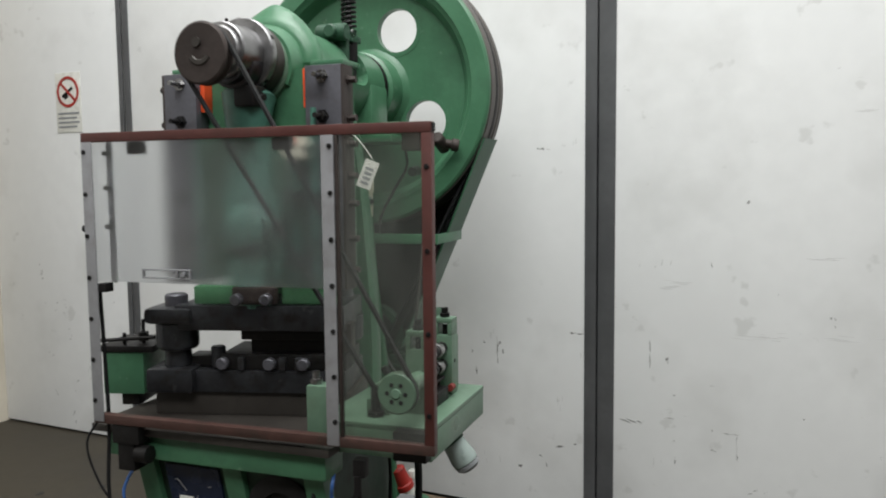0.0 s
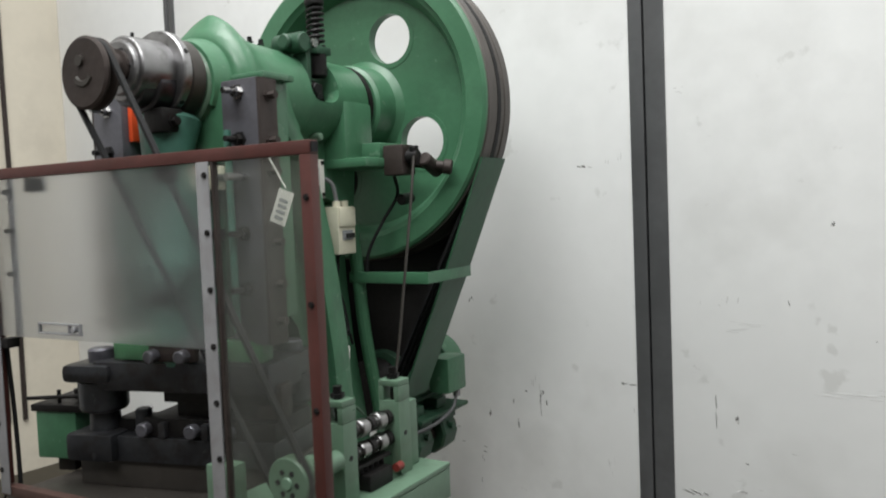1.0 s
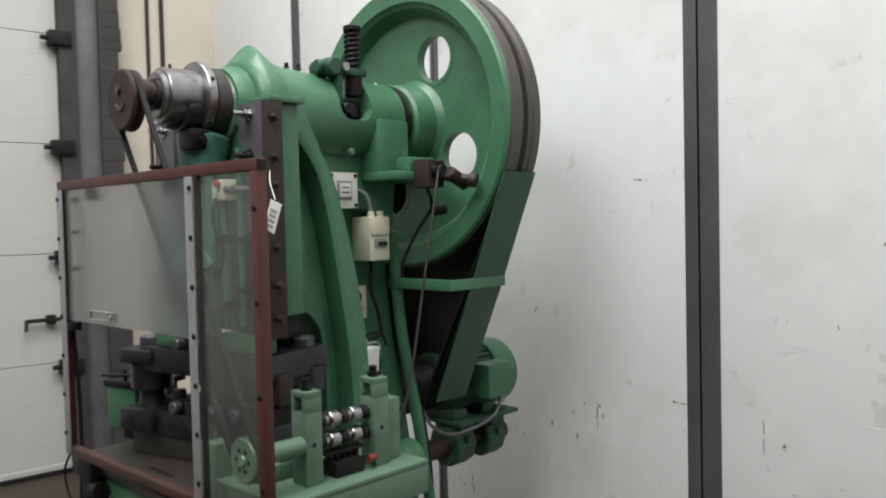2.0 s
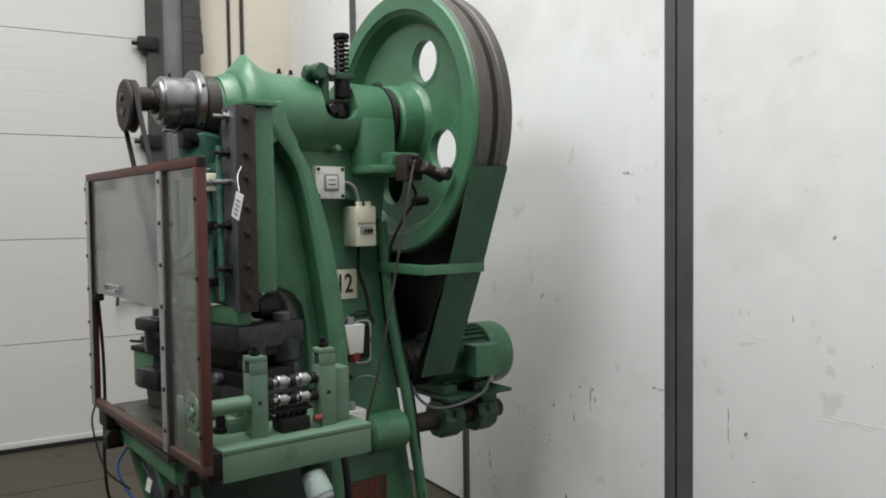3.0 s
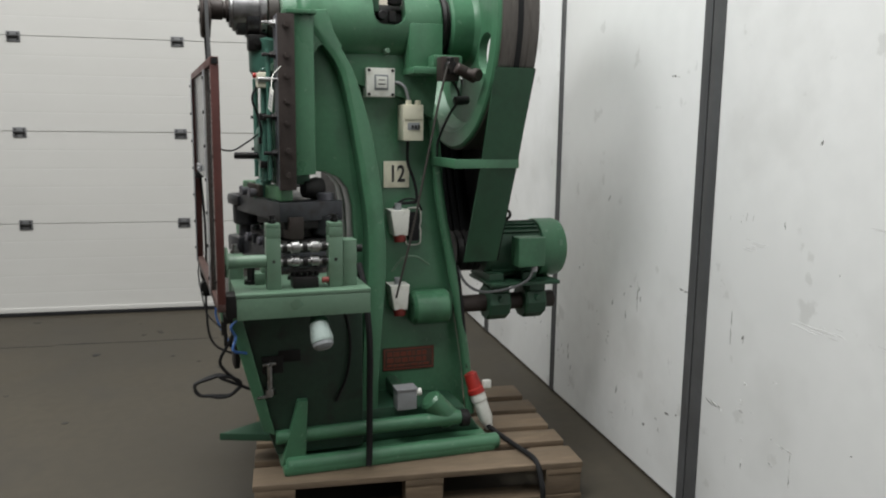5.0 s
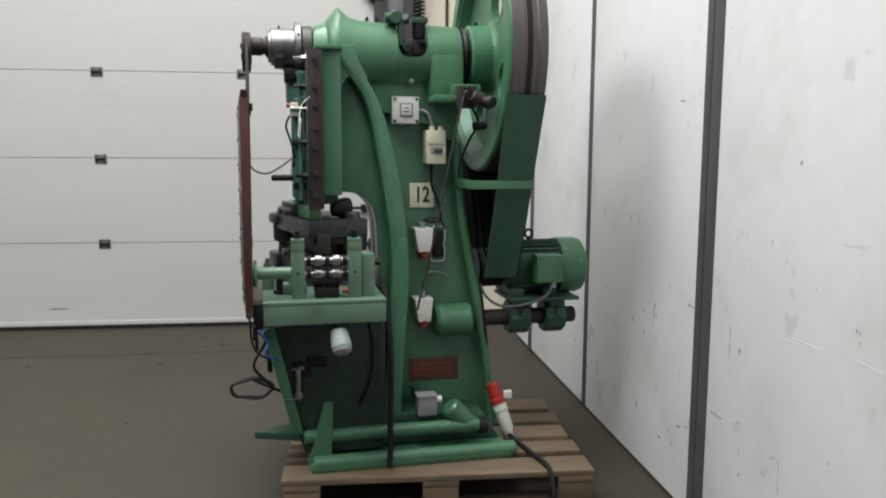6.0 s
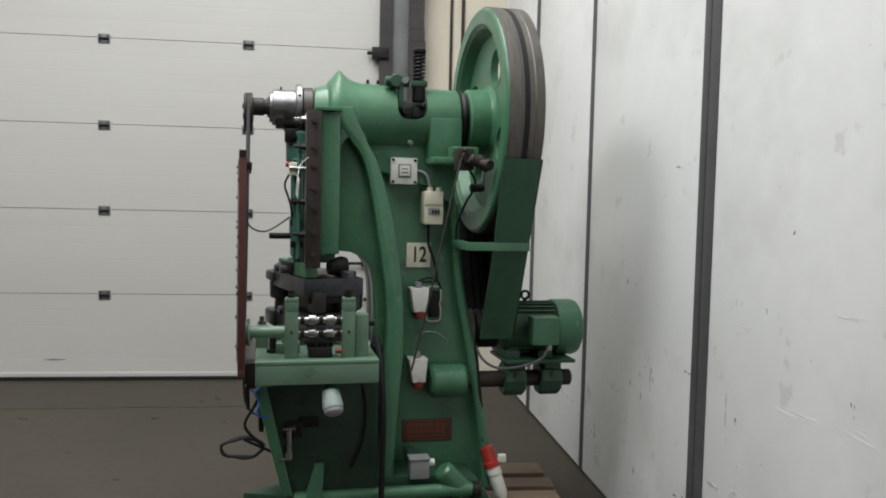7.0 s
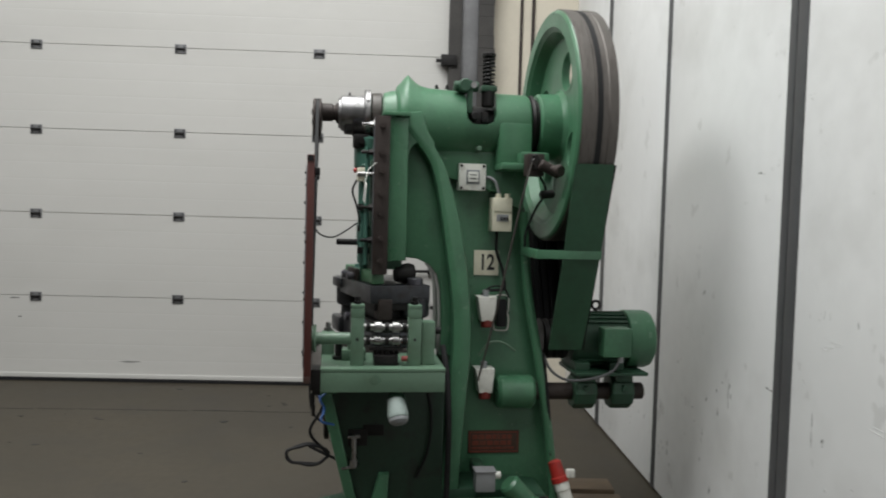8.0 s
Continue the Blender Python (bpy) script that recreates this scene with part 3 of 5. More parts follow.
    part("clutch_lever", lv, m_green_dark, pr)
    part("clutch_pin", rod(B(), (0.08, 0.06, AX + 0.02), (0.118, 0.06, AX + 0.02), 0.016, bevel=0.003), m_steel, pr)
    part("pivot_cap", rod(B(), (0.117, 0.05, AX + 0.135), (0.124, 0.05, AX + 0.135), 0.012), m_chrome, pr)
    part("pawl", box(B(), 0.06, 0.09, 0.09, 0.115, AX + 0.0, AX + 0.04, 0.004), m_steel, pr)
    sp = B()
    turns, n = 8, 8 * 14
    pts = [(0.074 + 0.021 * math.cos(math.tau * k / 14), 0.114 + 0.021 * math.sin(math.tau * k / 14), AX + 0.14 + 0.115 * k / n) for k in range(n + 1)]
    hose(sp, pts, 0.0045, 1, 6)
    part("coil_spring", sp, m_iron_shade, pr, "black coil spring on a bolt")
    sb = B()
    rod(sb, (0.074, 0.114, AX + 0.06), (0.074, 0.114, AX + 0.262), 0.010)
    rod(sb, (0.074, 0.114, AX + 0.25), (0.074, 0.114, AX + 0.266), 0.026, bevel=0.003)
    rod(sb, (0.074, 0.114, AX + 0.06), (0.074, 0.114, AX + 0.139), 0.026, bevel=0.004)
    part("spring_bolt", sb, m_iron_shade, pr)
    # black disc that fills the gap between housing and flywheel hub
    part("brake_disc", lathe(B(), (0, 0.287, AX), (0, 1, 0), [(0, 0.05), (0, 0.118), (0.012, 0.122), (0.022, 0.105), (0.034, 0.105), (0.034, 0.05)], 40), m_iron_shade, pr)
    # front neck, clutch drum and pulley
    part("front_neck", lathe(B(), (0, -0.292, AX), (0, 1, 0), [(0, 0.05), (0, 0.09), (0.005, 0.095), (0.018, 0.096), (0.020, 0.092), (0.026, 0.092), (0.028, 0.098), (0.054, 0.10)], 40), m_green_pale, pr)
    part("collar", lathe(B(), (0, -0.334, AX + 0.012), (0, 1, 0), [(0, 0.04), (0, 0.084), (0.005, 0.09), (0.037, 0.092), (0.041, 0.088), (0.041, 0.04)], 40), m_plate, pr, "dull brown steel collar")
    SH = AX + 0.021
    dr = part("drum", lathe(B(), (0, -0.458, SH), (0, 1, 0), [(0, 0.03), (0, 0.054), (0.003, 0.058), (0.010, 0.059), (0.011, 0.066), (0.014, 0.069), (0.096, 0.07), (0.098, 0.069), (0.100, 0.091), (0.104, 0.094), (0.120, 0.094), (0.123, 0.091), (0.123, 0.03)], 44), m_drum, pr, "grey turned steel drum")
    for k in range(5):
        w = math.tau * (k + 0.35) / 5
        hd = rod(B(), (0.09 * math.cos(w), -0.346, SH + 0.09 * math.sin(w)), (0.0955 * math.cos(w), -0.346, SH + 0.0955 * math.sin(w)), 0.006, seg=12)
        part("set_screw_hole", hd, m_iron_shade, dr)
    part("top_nipple", rod(B(), (0, -0.415, SH + 0.066), (0, -0.415, SH + 0.08), 0.004, seg=10), m_iron_shade, dr)
    db = B()
    lathe(db, (0.0, -0.435, AX - 0.004), (0, 1, 0), [(0, 0.03), (0, 0.052), (0.004, 0.056), (0.03, 0.057), (0.032, 0.062), (0.036, 0.065), (0.095, 0.067), (0.10, 0.063), (0.10, 0.03)], 44)
    part("eccentric", db, m_ecc, pr, "dark oily eccentric ring")
    lug = B()
    box(lug, 0.0, 0.06, -0.40, -0.335, AX - 0.115, AX - 0.06, 0.010)
    bolt(lug, (0.06, -0.368, AX - 0.09), (1, 0, 0), 0.010, 0.014)
    part("clamp_lug", lug, m_iron_shade, pr)
    for k in range(6):
        bm = B()
        w = math.tau * k / 6
        bolt(bm, (0.037 * math.cos(w), -0.458, SH + 0.037 * math.sin(w)), (0, -1, 0), 0.005, 0.008)
        part("drum_screw", bm, m_steel, dr)
    PU = (0.018, AX - 0.003)
    pl = part("front_pulley", lathe(B(), (PU[0], -0.553, PU[1]), (0, 1, 0), [(0, 0.02), (0, 0.068), (0.004, 0.0735), (0.009, 0.0735), (0.017, 0.064), (0.025, 0.0735), (0.031, 0.0735), (0.034, 0.045), (0.036, 0.03)], 48), m_rust, pr, "brown worn belt pulley")
    part("pulley_hub", lathe(B(), (0.004, -0.520, SH), (0, 1, 0), [(0, 0.025), (0, 0.034), (0.04, 0.034), (0.043, 0.029), (0.052, 0.029), (0.054, 0.038), (0.063, 0.038)], 32), m_rust, pl)
    bm = B()
    rod(bm, (0.012, -0.559, SH), (0.012, -0.551, SH), 0.011)
    lathe(bm, (PU[0], -0.5535, PU[1] + 0.004), (0, -1, 0), [(0, 0.034), (0.003, 0.031), (0.003, 0.022), (0, 0.019)], 24, (30, 150), close=False)
    part("hub_recess", bm, m_plate, pl)
    part("drive_belt", belt(B(), PU, 0.066, (0.498, 0.926), 0.041, -0.541, -0.529, 0.007), m_black, pr, "black narrow drive belt")
    # flywheel
    fw = part("flywheel", lathe(B(), (0, 0.0, AX), (0, 1, 0), [(0.318, 0.03), (0.318, 0.118), (0.326, 0.128), (0.400, 0.132), (0.414, 0.145), (0.4185, 0.152)], 56, close=False), m_green, pr)
    web = B()
    seg, holes = 64, [63, 153, 243, 333]
    rows = []
    for v in (0.418, 0.446):
        grid = []
        for j in range(15):
            r = 0.13 + (0.357 - 0.13) * j / 14
            grid.append([web.verts.new((r * math.cos(math.tau * k / 192), v, AX + r * math.sin(math.tau * k / 192))) for k in range(192)])
        rows.append(grid)
    centres = [Vector((0.232 * math.cos(radians(a)), 0.232 * math.sin(radians(a)))) for a in holes]
    HR = 0.079

    def inside(f):
        c = f.calc_center_median()
        return any((Vector((c.x, c.z - AX)) - q).length < HR for q in centres)
    for grid in rows:
        for j in range(14):
            for k in range(192):
                web.faces.new((grid[j][k], grid[j][(k + 1) % 192], grid[j + 1][(k + 1) % 192], grid[j + 1][k]))
    bmesh.ops.delete(web, geom=[f for f in web.faces if inside(f)], context="FACES")
    bmesh.ops.delete(web, geom=[v for v in web.verts if not v.link_faces], context="VERTS")
    part("flywheel_web", web, m_green, fw)
    for q in centres:
        part("hole_rim", ring(B(), (q.x, 0.4165, AX + q.y), (0, 1, 0), HR + 0.008, HR - 0.006, 0.032, 40), m_green, fw)
    part("flywheel_rim", lathe(B(), (0, 0.362, AX), (0, 1, 0), [(0.06, 0.345), (0.05, 0.351), (0.014, 0.372), (0.006, 0.384), (0.0, 0.389), (0.0, 0.441), (0.006, 0.449), (0.012, 0.451)], 96, close=False), m_green, fw)
    part("rim_inside", lathe(B(), (0, 0.362, AX), (0, 1, 0), [(0.07, 0.352), (0.145, 0.352), (0.15, 0.37), (0.15, 0.44)], 96, close=False), m_green, fw)
    part("rim_tread", lathe(B(), (0, 0.374, AX), (0, 1, 0), [(0, 0.451), (0.003, 0.455), (0.045, 0.4555), (0.049, 0.4525), (0.096, 0.4525), (0.10, 0.4555), (0.132, 0.455), (0.138, 0.44)], 96, close=False), m_rim, fw, "dark worn steel rim")
    # slide and connecting rod between the gibs
    sl = B()
    box(sl, -0.163, 0.163, -0.335, -0.21, 1.13, 1.54, 0.012)
    part("slide", sl, m_green_dark, pr, "dark green slide")
    # Added plate, black so that the gap beside the rod reads as shaded.
    part("slide_way", box(B(), -0.164, 0.164, -0.262, -0.244, 1.53, 1.686, 0.003), m_iron_shade, pr, "added black plate for the dark gap beside the rod")
    sl = B()
    lathe(sl, (0, -0.33, 1.262), (0, -1, 0), [(-0.01, 0.082), (0.012, 0.08), (0.03, 0.072), (0.042, 0.055), (0.047, 0.03)], 36)
    prism(sl, [(-0.075, 1.30), (0.075, 1.30), (0.055, 1.52), (-0.055, 1.52)], -0.352, -0.325, 0.012, axis=1)
    box(sl, -0.06, 0.06, -0.365, -0.33, 1.11, 1.20, 0.014)
    lathe(sl, (0.02, -0.355, 1.065), (0, 0, 1), [(0, 0.03), (0.006, 0.036), (0.05, 0.036), (0.058, 0.03), (0.075, 0.026)], 24)
    rod(sl, (0, -0.345, 1.50), (0, -0.325, 1.63), 0.05, 0.07, bevel=0.01)
    part("connecting_rod", sl, m_teal, pr)
    cb = B()
    lathe(cb, (0, -0.235, AX + 0.0), (0, -1, 0), [(0, 0.116), (0.02, 0.114), (0.05, 0.104), (0.05, 0.05)], 36, (150, 390), close=False)
    part("eccentric_cap", cb, m_green, pr)
    for u in (0.19, 0.225):
        bm = rod(B(), (u, -0.385, 1.48), (u, -0.32, 1.48), 0.008)
        part("slide_pin", bm, m_chrome, pr)
    part("slide_stop", rod(B(), (0.03, -0.36, 1.225), (0.03, -0.455, 1.225), 0.012, bevel=0.003), m_iron_shade, pr)
    wl = B()
    box(wl, 0.13, 0.19, -0.385, -0.345, 1.455, 1.505, 0.005)
    part("limit_switch", wl, m_cream, pr, "small cream limit switch")
    wc = B()
    hose(wc, [(0.15, -0.385, 1.46), (0.16, -0.40, 1.42), (0.15, -0.385, 1.37), (0.16, -0.375, 1.33), (0.14, -0.37, 1.29)], 0.004)
    hose(wc, [(0.12, -0.38, 1.30), (0.10, -0.42, 1.27), (0.13, -0.47, 1.245), (0.16, -0.52, 1.26), (0.17, -0.545, 1.31)], 0.003)
    part("switch_wire", wc, m_black, pr)
    ro = B()
    rod(ro, (0.20, -0.35, 1.15), (0.20, -0.35, 1.58), 0.008, seg=12)
    part("guide_rod", ro, m_teal, pr)
    for u, v, z0, z1 in ((0.145, -0.36, 1.14, 1.52), (0.10, -0.365, 1.15, 1.36), (-0.14, -0.36, 1.14, 1.5)):
        part("slide_rod", rod(B(), (u, v, z0), (u, v, z1), 0.010, seg=12, bevel=0.002), m_teal, pr)
    for u, z in ((0.145, 1.50), (0.145, 1.36), (0.145, 1.20), (0.10, 1.28)):
        part("rod_clamp", box(B(), u - 0.02, u + 0.02, -0.378, -0.334, z - 0.012, z + 0.012, 0.003), m_steel, pr)
    part("red_button", rod(B(), (0.165, -0.386, 1.495), (0.165, -0.398, 1.495), 0.009, bevel=0.002), m_red, pr)
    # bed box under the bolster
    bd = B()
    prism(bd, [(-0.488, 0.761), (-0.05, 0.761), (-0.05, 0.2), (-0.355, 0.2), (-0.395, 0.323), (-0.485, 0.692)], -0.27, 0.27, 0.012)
    part("bed", bd, m_green_bed_shade, pr, "green bed box, darkened for the table's shade")
    part("bed_front", box(B(), -0.33, 0.31, -0.53, -0.44, 0.695, 0.7615, 0.008), m_green, pr)
    for u in (-0.235, 0.03, 0.26):
        part("bed_rib", prism(B(), [(-0.505, 0.694), (-0.46, 0.694), (-0.36, 0.28), (-0.402, 0.30)], u - 0.028, u + 0.028, 0.006), m_green, pr)
    part("bed_window", prism(B(), [(-0.487, 0.672), (-0.445, 0.672), (-0.40, 0.46), (-0.438, 0.46)], -0.185, -0.02, 0.003), m_navy, pr, "dark blue plastic film behind an opening")
    wb = B()
    for a, b in (((-0.16, 0.63), (-0.13, 0.60)), ((-0.11, 0.57), (-0.05, 0.62)), ((-0.08, 0.54), (-0.05, 0.575))):
        hose(wb, [(a[0], -0.488 + (0.672 - a[1]) * 0.23, a[1]), ((a[0] + b[0]) / 2, -0.49 + (0.66 - a[1]) * 0.23, (a[1] + b[1]) / 2 + 0.015), (b[0], -0.488 + (0.672 - b[1]) * 0.23, b[1])], 0.0015)
    part("film_crease", wb, m_alu, pr)
    part("film_label", box(B(), -0.155, -0.112, -0.001, 0.001, -0.03, 0.03, 0, pose(0, -0.4675, 0.575, -13, 0, 0)), m_white_plastic, pr, "small white label")
    dc = B()
    lathe(dc, (0.155, -0.468, 0.585), (0, -1, 0), [(0, 0.092), (0.015, 0.092), (0.02, 0.08), (0.02, 0.05), (0.008, 0.045), (0.008, 0.02), (0.03, 0.018)], 32)
    part("bed_wheel", dc, m_iron_shade, pr, "black iron wheel")
    # feet
    ft = B()
    box(ft, -0.33, 0.33, -0.34, 0.44, 0.144, 0.178, 0.012)
    for side in (-1, 1):
        rod(ft, (side * 0.30, -0.33, 0.172), (side * 0.30, 0.46, 0.172), 0.03, bevel=0.008)
        prism(ft, [(-0.345, 0.17), (-0.26, 0.17), (-0.25, 0.40), (-0.285, 0.40)], side * 0.24, side * 0.30, 0.008)
    part("foot", ft, m_green, pr)
    ft = B()
    prism(ft, [(-0.30, 0.178), (0.43, 0.178), (0.36, 0.28), (0.10, 0.31), (-0.22, 0.30)], -0.2, 0.2, 0.02)
    part("foot_flare", ft, m_green_dark, pr)
    sp = B()
    prism(sp, [(0.16, -0.54), (0.235, -0.34), (0.05, -0.34)], 0.235, 0.262, 0.004, axis=2)
    part("front_gusset", sp, m_green_dark, pr)
    tb = B()
    rod(tb, (0.27, -0.36, 0.268), (0.27, 0.32, 0.268), 0.026, bevel=0.004)
    part("pedal_tube", tb, m_green, pr)
    tb = B()
    rod(tb, (0.27, 0.315, 0.262), (0.27, 0.35, 0.262), 0.032, bevel=0.004)
    part("tube_end", tb, m_iron_shade, pr)
    tb = B()
    rod(tb, (0.25, 0.20, 0.345), (0.25, 0.29, 0.25), 0.042, bevel=0.01)
    part("side_lug", tb, m_green, pr)
    # rear edge flange and the horizontal motor arm
    fl = B()
    hose(fl, [(0.045, 0.272, 1.36), (0.05, 0.285, 1.22), (0.055, 0.303, 1.03), (0.06, 0.355, 0.76), (0.06, 0.412, 0.42), (0.07, 0.432, 0.2)], 0.019, 5, 12)
    part("rear_flange", fl, m_green, pr)
    bs = B()
    rod(bs, (0.06, 0.185, 0.645), (0.06, 0.335, 0.645), 0.067, bevel=0.012)
    part("arm_boss", bs, m_green, pr)
    part("motor_arm", rod(B(), (0.03, 0.33, 0.64), (0.03, 0.80, 0.64), 0.034, bevel=0.004), m_rust, pr, "brown steel motor arm")
    for v0 in (0.50, 0.655):
        cl = B()
        lathe(cl, (0.03, v0, 0.642), (0, 1, 0), [(0, 0.05), (0, 0.066), (0.008, 0.072), (0.082, 0.072), (0.09, 0.066), (0.09, 0.05)], 10)
        box(cl, -0.02, 0.10, v0 + 0.01, v0 + 0.08, 0.69, 0.722, 0.006)
        bolt(cl, (0.09, v0 + 0.045, 0.665), (1, 0, 0), 0.011, 0.02)
        part("arm_clamp", cl, m_green_dark, pr)
    part("motor_plate", box(B(), -0.12, 0.12, 0.49, 0.79, 0.718, 0.732, 0.004), m_green_dark, pr)
    build_motor(pr)
    # belt guard strip and its bracket
    gd = B()
    lo, hi = 0.825, 1.532
    corner = lambda z, v, t: (0.128 + (z - lo) * (0.434 - 0.128) / (hi - lo) - t, v, z)
    vs = []
    for t in (0.0, 0.006):
        vs.append([gd.verts.new(corner(z, v, t)) for z, v in ((lo, 0.375), (lo, 0.508), (1.205, 0.513), (hi, 0.504), (hi, 0.362), (1.205, 0.374))])
    gd.faces.new(vs[0]); gd.faces.new(vs[1][::-1])
    for k in range(6):
        gd.faces.new((vs[0][k], vs[1][k], vs[1][(k + 1) % 6], vs[0][(k + 1) % 6]))
    part("belt_guard", gd, m_green_sheet, pr, "plain dark green sheet belt guard")
    # The far and back sheets are black to paint in the guard's shaded inside.
    gl = B()
    vs = []
    for t in (0.0, 0.006):
        vs.append([gl.verts.new((-q[0], q[1], q[2])) for q in (corner(z, v, t) for z, v in ((lo, 0.36), (lo, 0.513), (hi, 0.513), (hi, 0.25)))])
    gl.faces.new(vs[0]); gl.faces.new(vs[1][::-1])
    for k in range(4):
        gl.faces.new((vs[0][k], vs[1][k], vs[1][(k + 1) % 4], vs[0][(k + 1) % 4]))
    part("far_guard_sheet", gl, m_iron_shade, pr, "inner guard sheet, blackened for the guard's shaded inside")
    gb = B()
    prism(gb, [(-0.145, lo), (0.12, lo), (0.412, hi), (-0.44, hi)], 0.5135, 0.518, axis=1)
    part("guard_back_sheet", gb, m_iron_shade, pr, "added black back sheet for the guard's shaded inside")
    bk = B()
    prism(bk, [(0.27, 1.19), (0.515, 1.19), (0.515, 1.222), (0.27, 1.222)], 0.292, 0.300, 0.002)
    box(bk, 0.03, 0.297, 0.268, 0.285, 1.19, 1.222, 0.003)
    part("guard_bracket", bk, m_green, pr)
    for k in range(3):
        part("v_belt", belt(B(), (0, AX), (0.443, 0.446, 0.443)[k], (-0.03, 0.846), 0.075, 0.40 + 0.03 * k, 0.42 + 0.03 * k, 0.008), m_black, pr, "black V-belt")
    # crank block with its pull rod
    cb = B()
    box(cb, 0.19, 0.255, 0.235, 0.30, 1.492, 1.575, 0.006)
    rod(cb, (0.25, 0.285, 1.528), (0.345, 0.33, 1.51), 0.014, bevel=0.003)
    rod(cb, (0.30, 0.27, 1.535), (0.30, 0.345, 1.50), 0.02, bevel=0.004)
    rod(cb, (0.33, 0.325, 1.512), (0.352, 0.335, 1.508), 0.021, bevel=0.003)
    part("crank_block", cb, m_rust, pr, "dark brown crank block")
    rk = B()
    rod(rk, (0.255, 0.262, 1.54), (0.29, 0.262, 1.54), 0.02, bevel=0.004)
    rod(rk, (0.278, 0.262, 1.515), (0.278, 0.258, 1.57), 0.013, bevel=0.003)
    part("rod_eye", rk, m_steel, pr)
    hr = B()
    hose(hr, [(0.285, 0.245, 1.54), (0.29, 0.214, 1.42), (0.286, 0.17, 1.2), (0.278, 0.125, 0.97), (0.25, 0.075, 0.73)], 0.004)
    part("pull_rod", hr, m_plate, pr)
    kn = B()
    hose(kn, [(0.18, 0.30, 1.50), (0.17, 0.33, 1.44), (0.14, 0.30, 1.37), (0.10, 0.275, 1.28), (0.09, 0.275, 1.2)], 0.005)
    part("rear_hose", kn, m_black, pr)
    kn = B()
    rod(kn, (0.20, 0.30, 1.425), (0.20, 0.355, 1.43), 0.016, bevel=0.004)
    part("hose_knob", kn, m_iron_shade, pr)
    # red name plate with worn bars
    npl = part("name_plate", box(B(), WEB + 0.001, WEB + 0.006, 0.085, 0.295, 0.385, 0.478, 0.002), m_dark_plate, pr, "dark plate with faded red writing and border")
    for v0, v1, z0, z1 in ((0.09, 0.29, 0.468, 0.473), (0.09, 0.29, 0.390, 0.395), (0.09, 0.094, 0.396, 0.467), (0.286, 0.29, 0.396, 0.467)):
        part("plate_border", box(B(), WEB + 0.006, WEB + 0.0075, v0, v1, z0, z1), m_red_plate, npl)
    rng = random.Random(12)
    for k, z in enumerate((0.443, 0.418, 0.402)):
        v = 0.102
        while v < 0.265:
            n = rng.uniform(0.012, 0.03)
            part("plate_bar", box(B(), WEB + 0.006, WEB + 0.0075, v, min(v + n, 0.278), z, z + (0.018 if k < 2 else 0.009)), m_red_plate, npl)
            v += n + 0.005
    return pr


def build_motor(pr):
    u, z = -0.03, 0.846
    mo = part("motor", lathe(B(), (u, 0.50, z), (0, 1, 0), [(0, 0.04), (0, 0.094), (0.012, 0.103), (0.03, 0.103), (0.228, 0.103), (0.228, 0.04)], 40), m_green_dark, pr, "green ribbed electric motor")
    for k in range(28):
        w = math.tau * (k + 0.5) / 28
        if math.cos(w) > 0.8:
            continue
        fin = box(B(), 0.099, 0.113, 0.525, 0.725, -0.0025, 0.0025, 0, pose(u, 0, z, 0, -math.degrees(w), 0))
        part("cooling_fin", fin, m_green_dark, mo)
    part("fan_cover", lathe(B(), (u, 0.728, z), (0, 1, 0), [(0, 0.10), (0, 0.115), (0.004, 0.119), (0.088, 0.119), (0.106, 0.112), (0.116, 0.096), (0.118, 0.03)], 40), m_green, mo)
    tb = B()
    box(tb, 0.09, 0.165, 0.585, 0.70, 0.80, 0.915, 0.008)
    part("terminal_box", tb, m_green, mo)
    part("motor_pulley", lathe(B(), (u, 0.375, z), (0, 1, 0), [(0, 0.03), (0, 0.082), (0.012, 0.072), (0.03, 0.082), (0.042, 0.072), (0.06, 0.082), (0.072, 0.072), (0.09, 0.082), (0.10, 0.082), (0.10, 0.03)], 36), m_iron_shade, mo)
    part("motor_shaft", rod(B(), (u, 0.44, z), (u, 0.52, z), 0.02), m_steel, mo)
    ey = B()
    ring(ey, (u - 0.004, 0.612, 0.984), (1, 0, 0), 0.022, 0.012, 0.009, 20)
    rod(ey, (u, 0.612, 0.94), (u, 0.612, 0.966), 0.009)
    part("lifting_eye", ey, m_iron_shade, mo)
    fe = B()
    for v in (0.53, 0.67):
        box(fe, u - 0.10, u + 0.115, v - 0.03, v + 0.03, 0.7325, 0.765, 0.005)
    part("motor_foot", fe, m_green_dark, mo)
    cb = B()
    hose(cb, [(0.15, 0.66, 0.80), (0.15, 0.63, 0.745), (0.13, 0.55, 0.71), (0.10, 0.46, 0.70), (0.08, 0.40, 0.735), (0.06, 0.37, 0.80)], 0.0055)
    part("motor_cable", cb, m_strip, mo, "dark grey motor cable")
    gl = B()
    rod(gl, (0.15, 0.66, 0.78), (0.15, 0.66, 0.805), 0.012)
    part("cable_gland", gl, m_alu, mo)


# ---- things on and round the press ----
def build_bolster():
    b = thing("bolster_plate", "dark oily steel bolster plate on the bed", "plate", (0, -0.3, 0.762))
    part("plate", box(B(), -0.355, 0.33, -0.552, -0.08, 0.762, 0.782, 0.003), m_plate, b)
    part("slot", box(B(), -0.06, 0.05, -0.478, -0.464, 0.7815, 0.7832), m_iron_shade, b, "black slot")


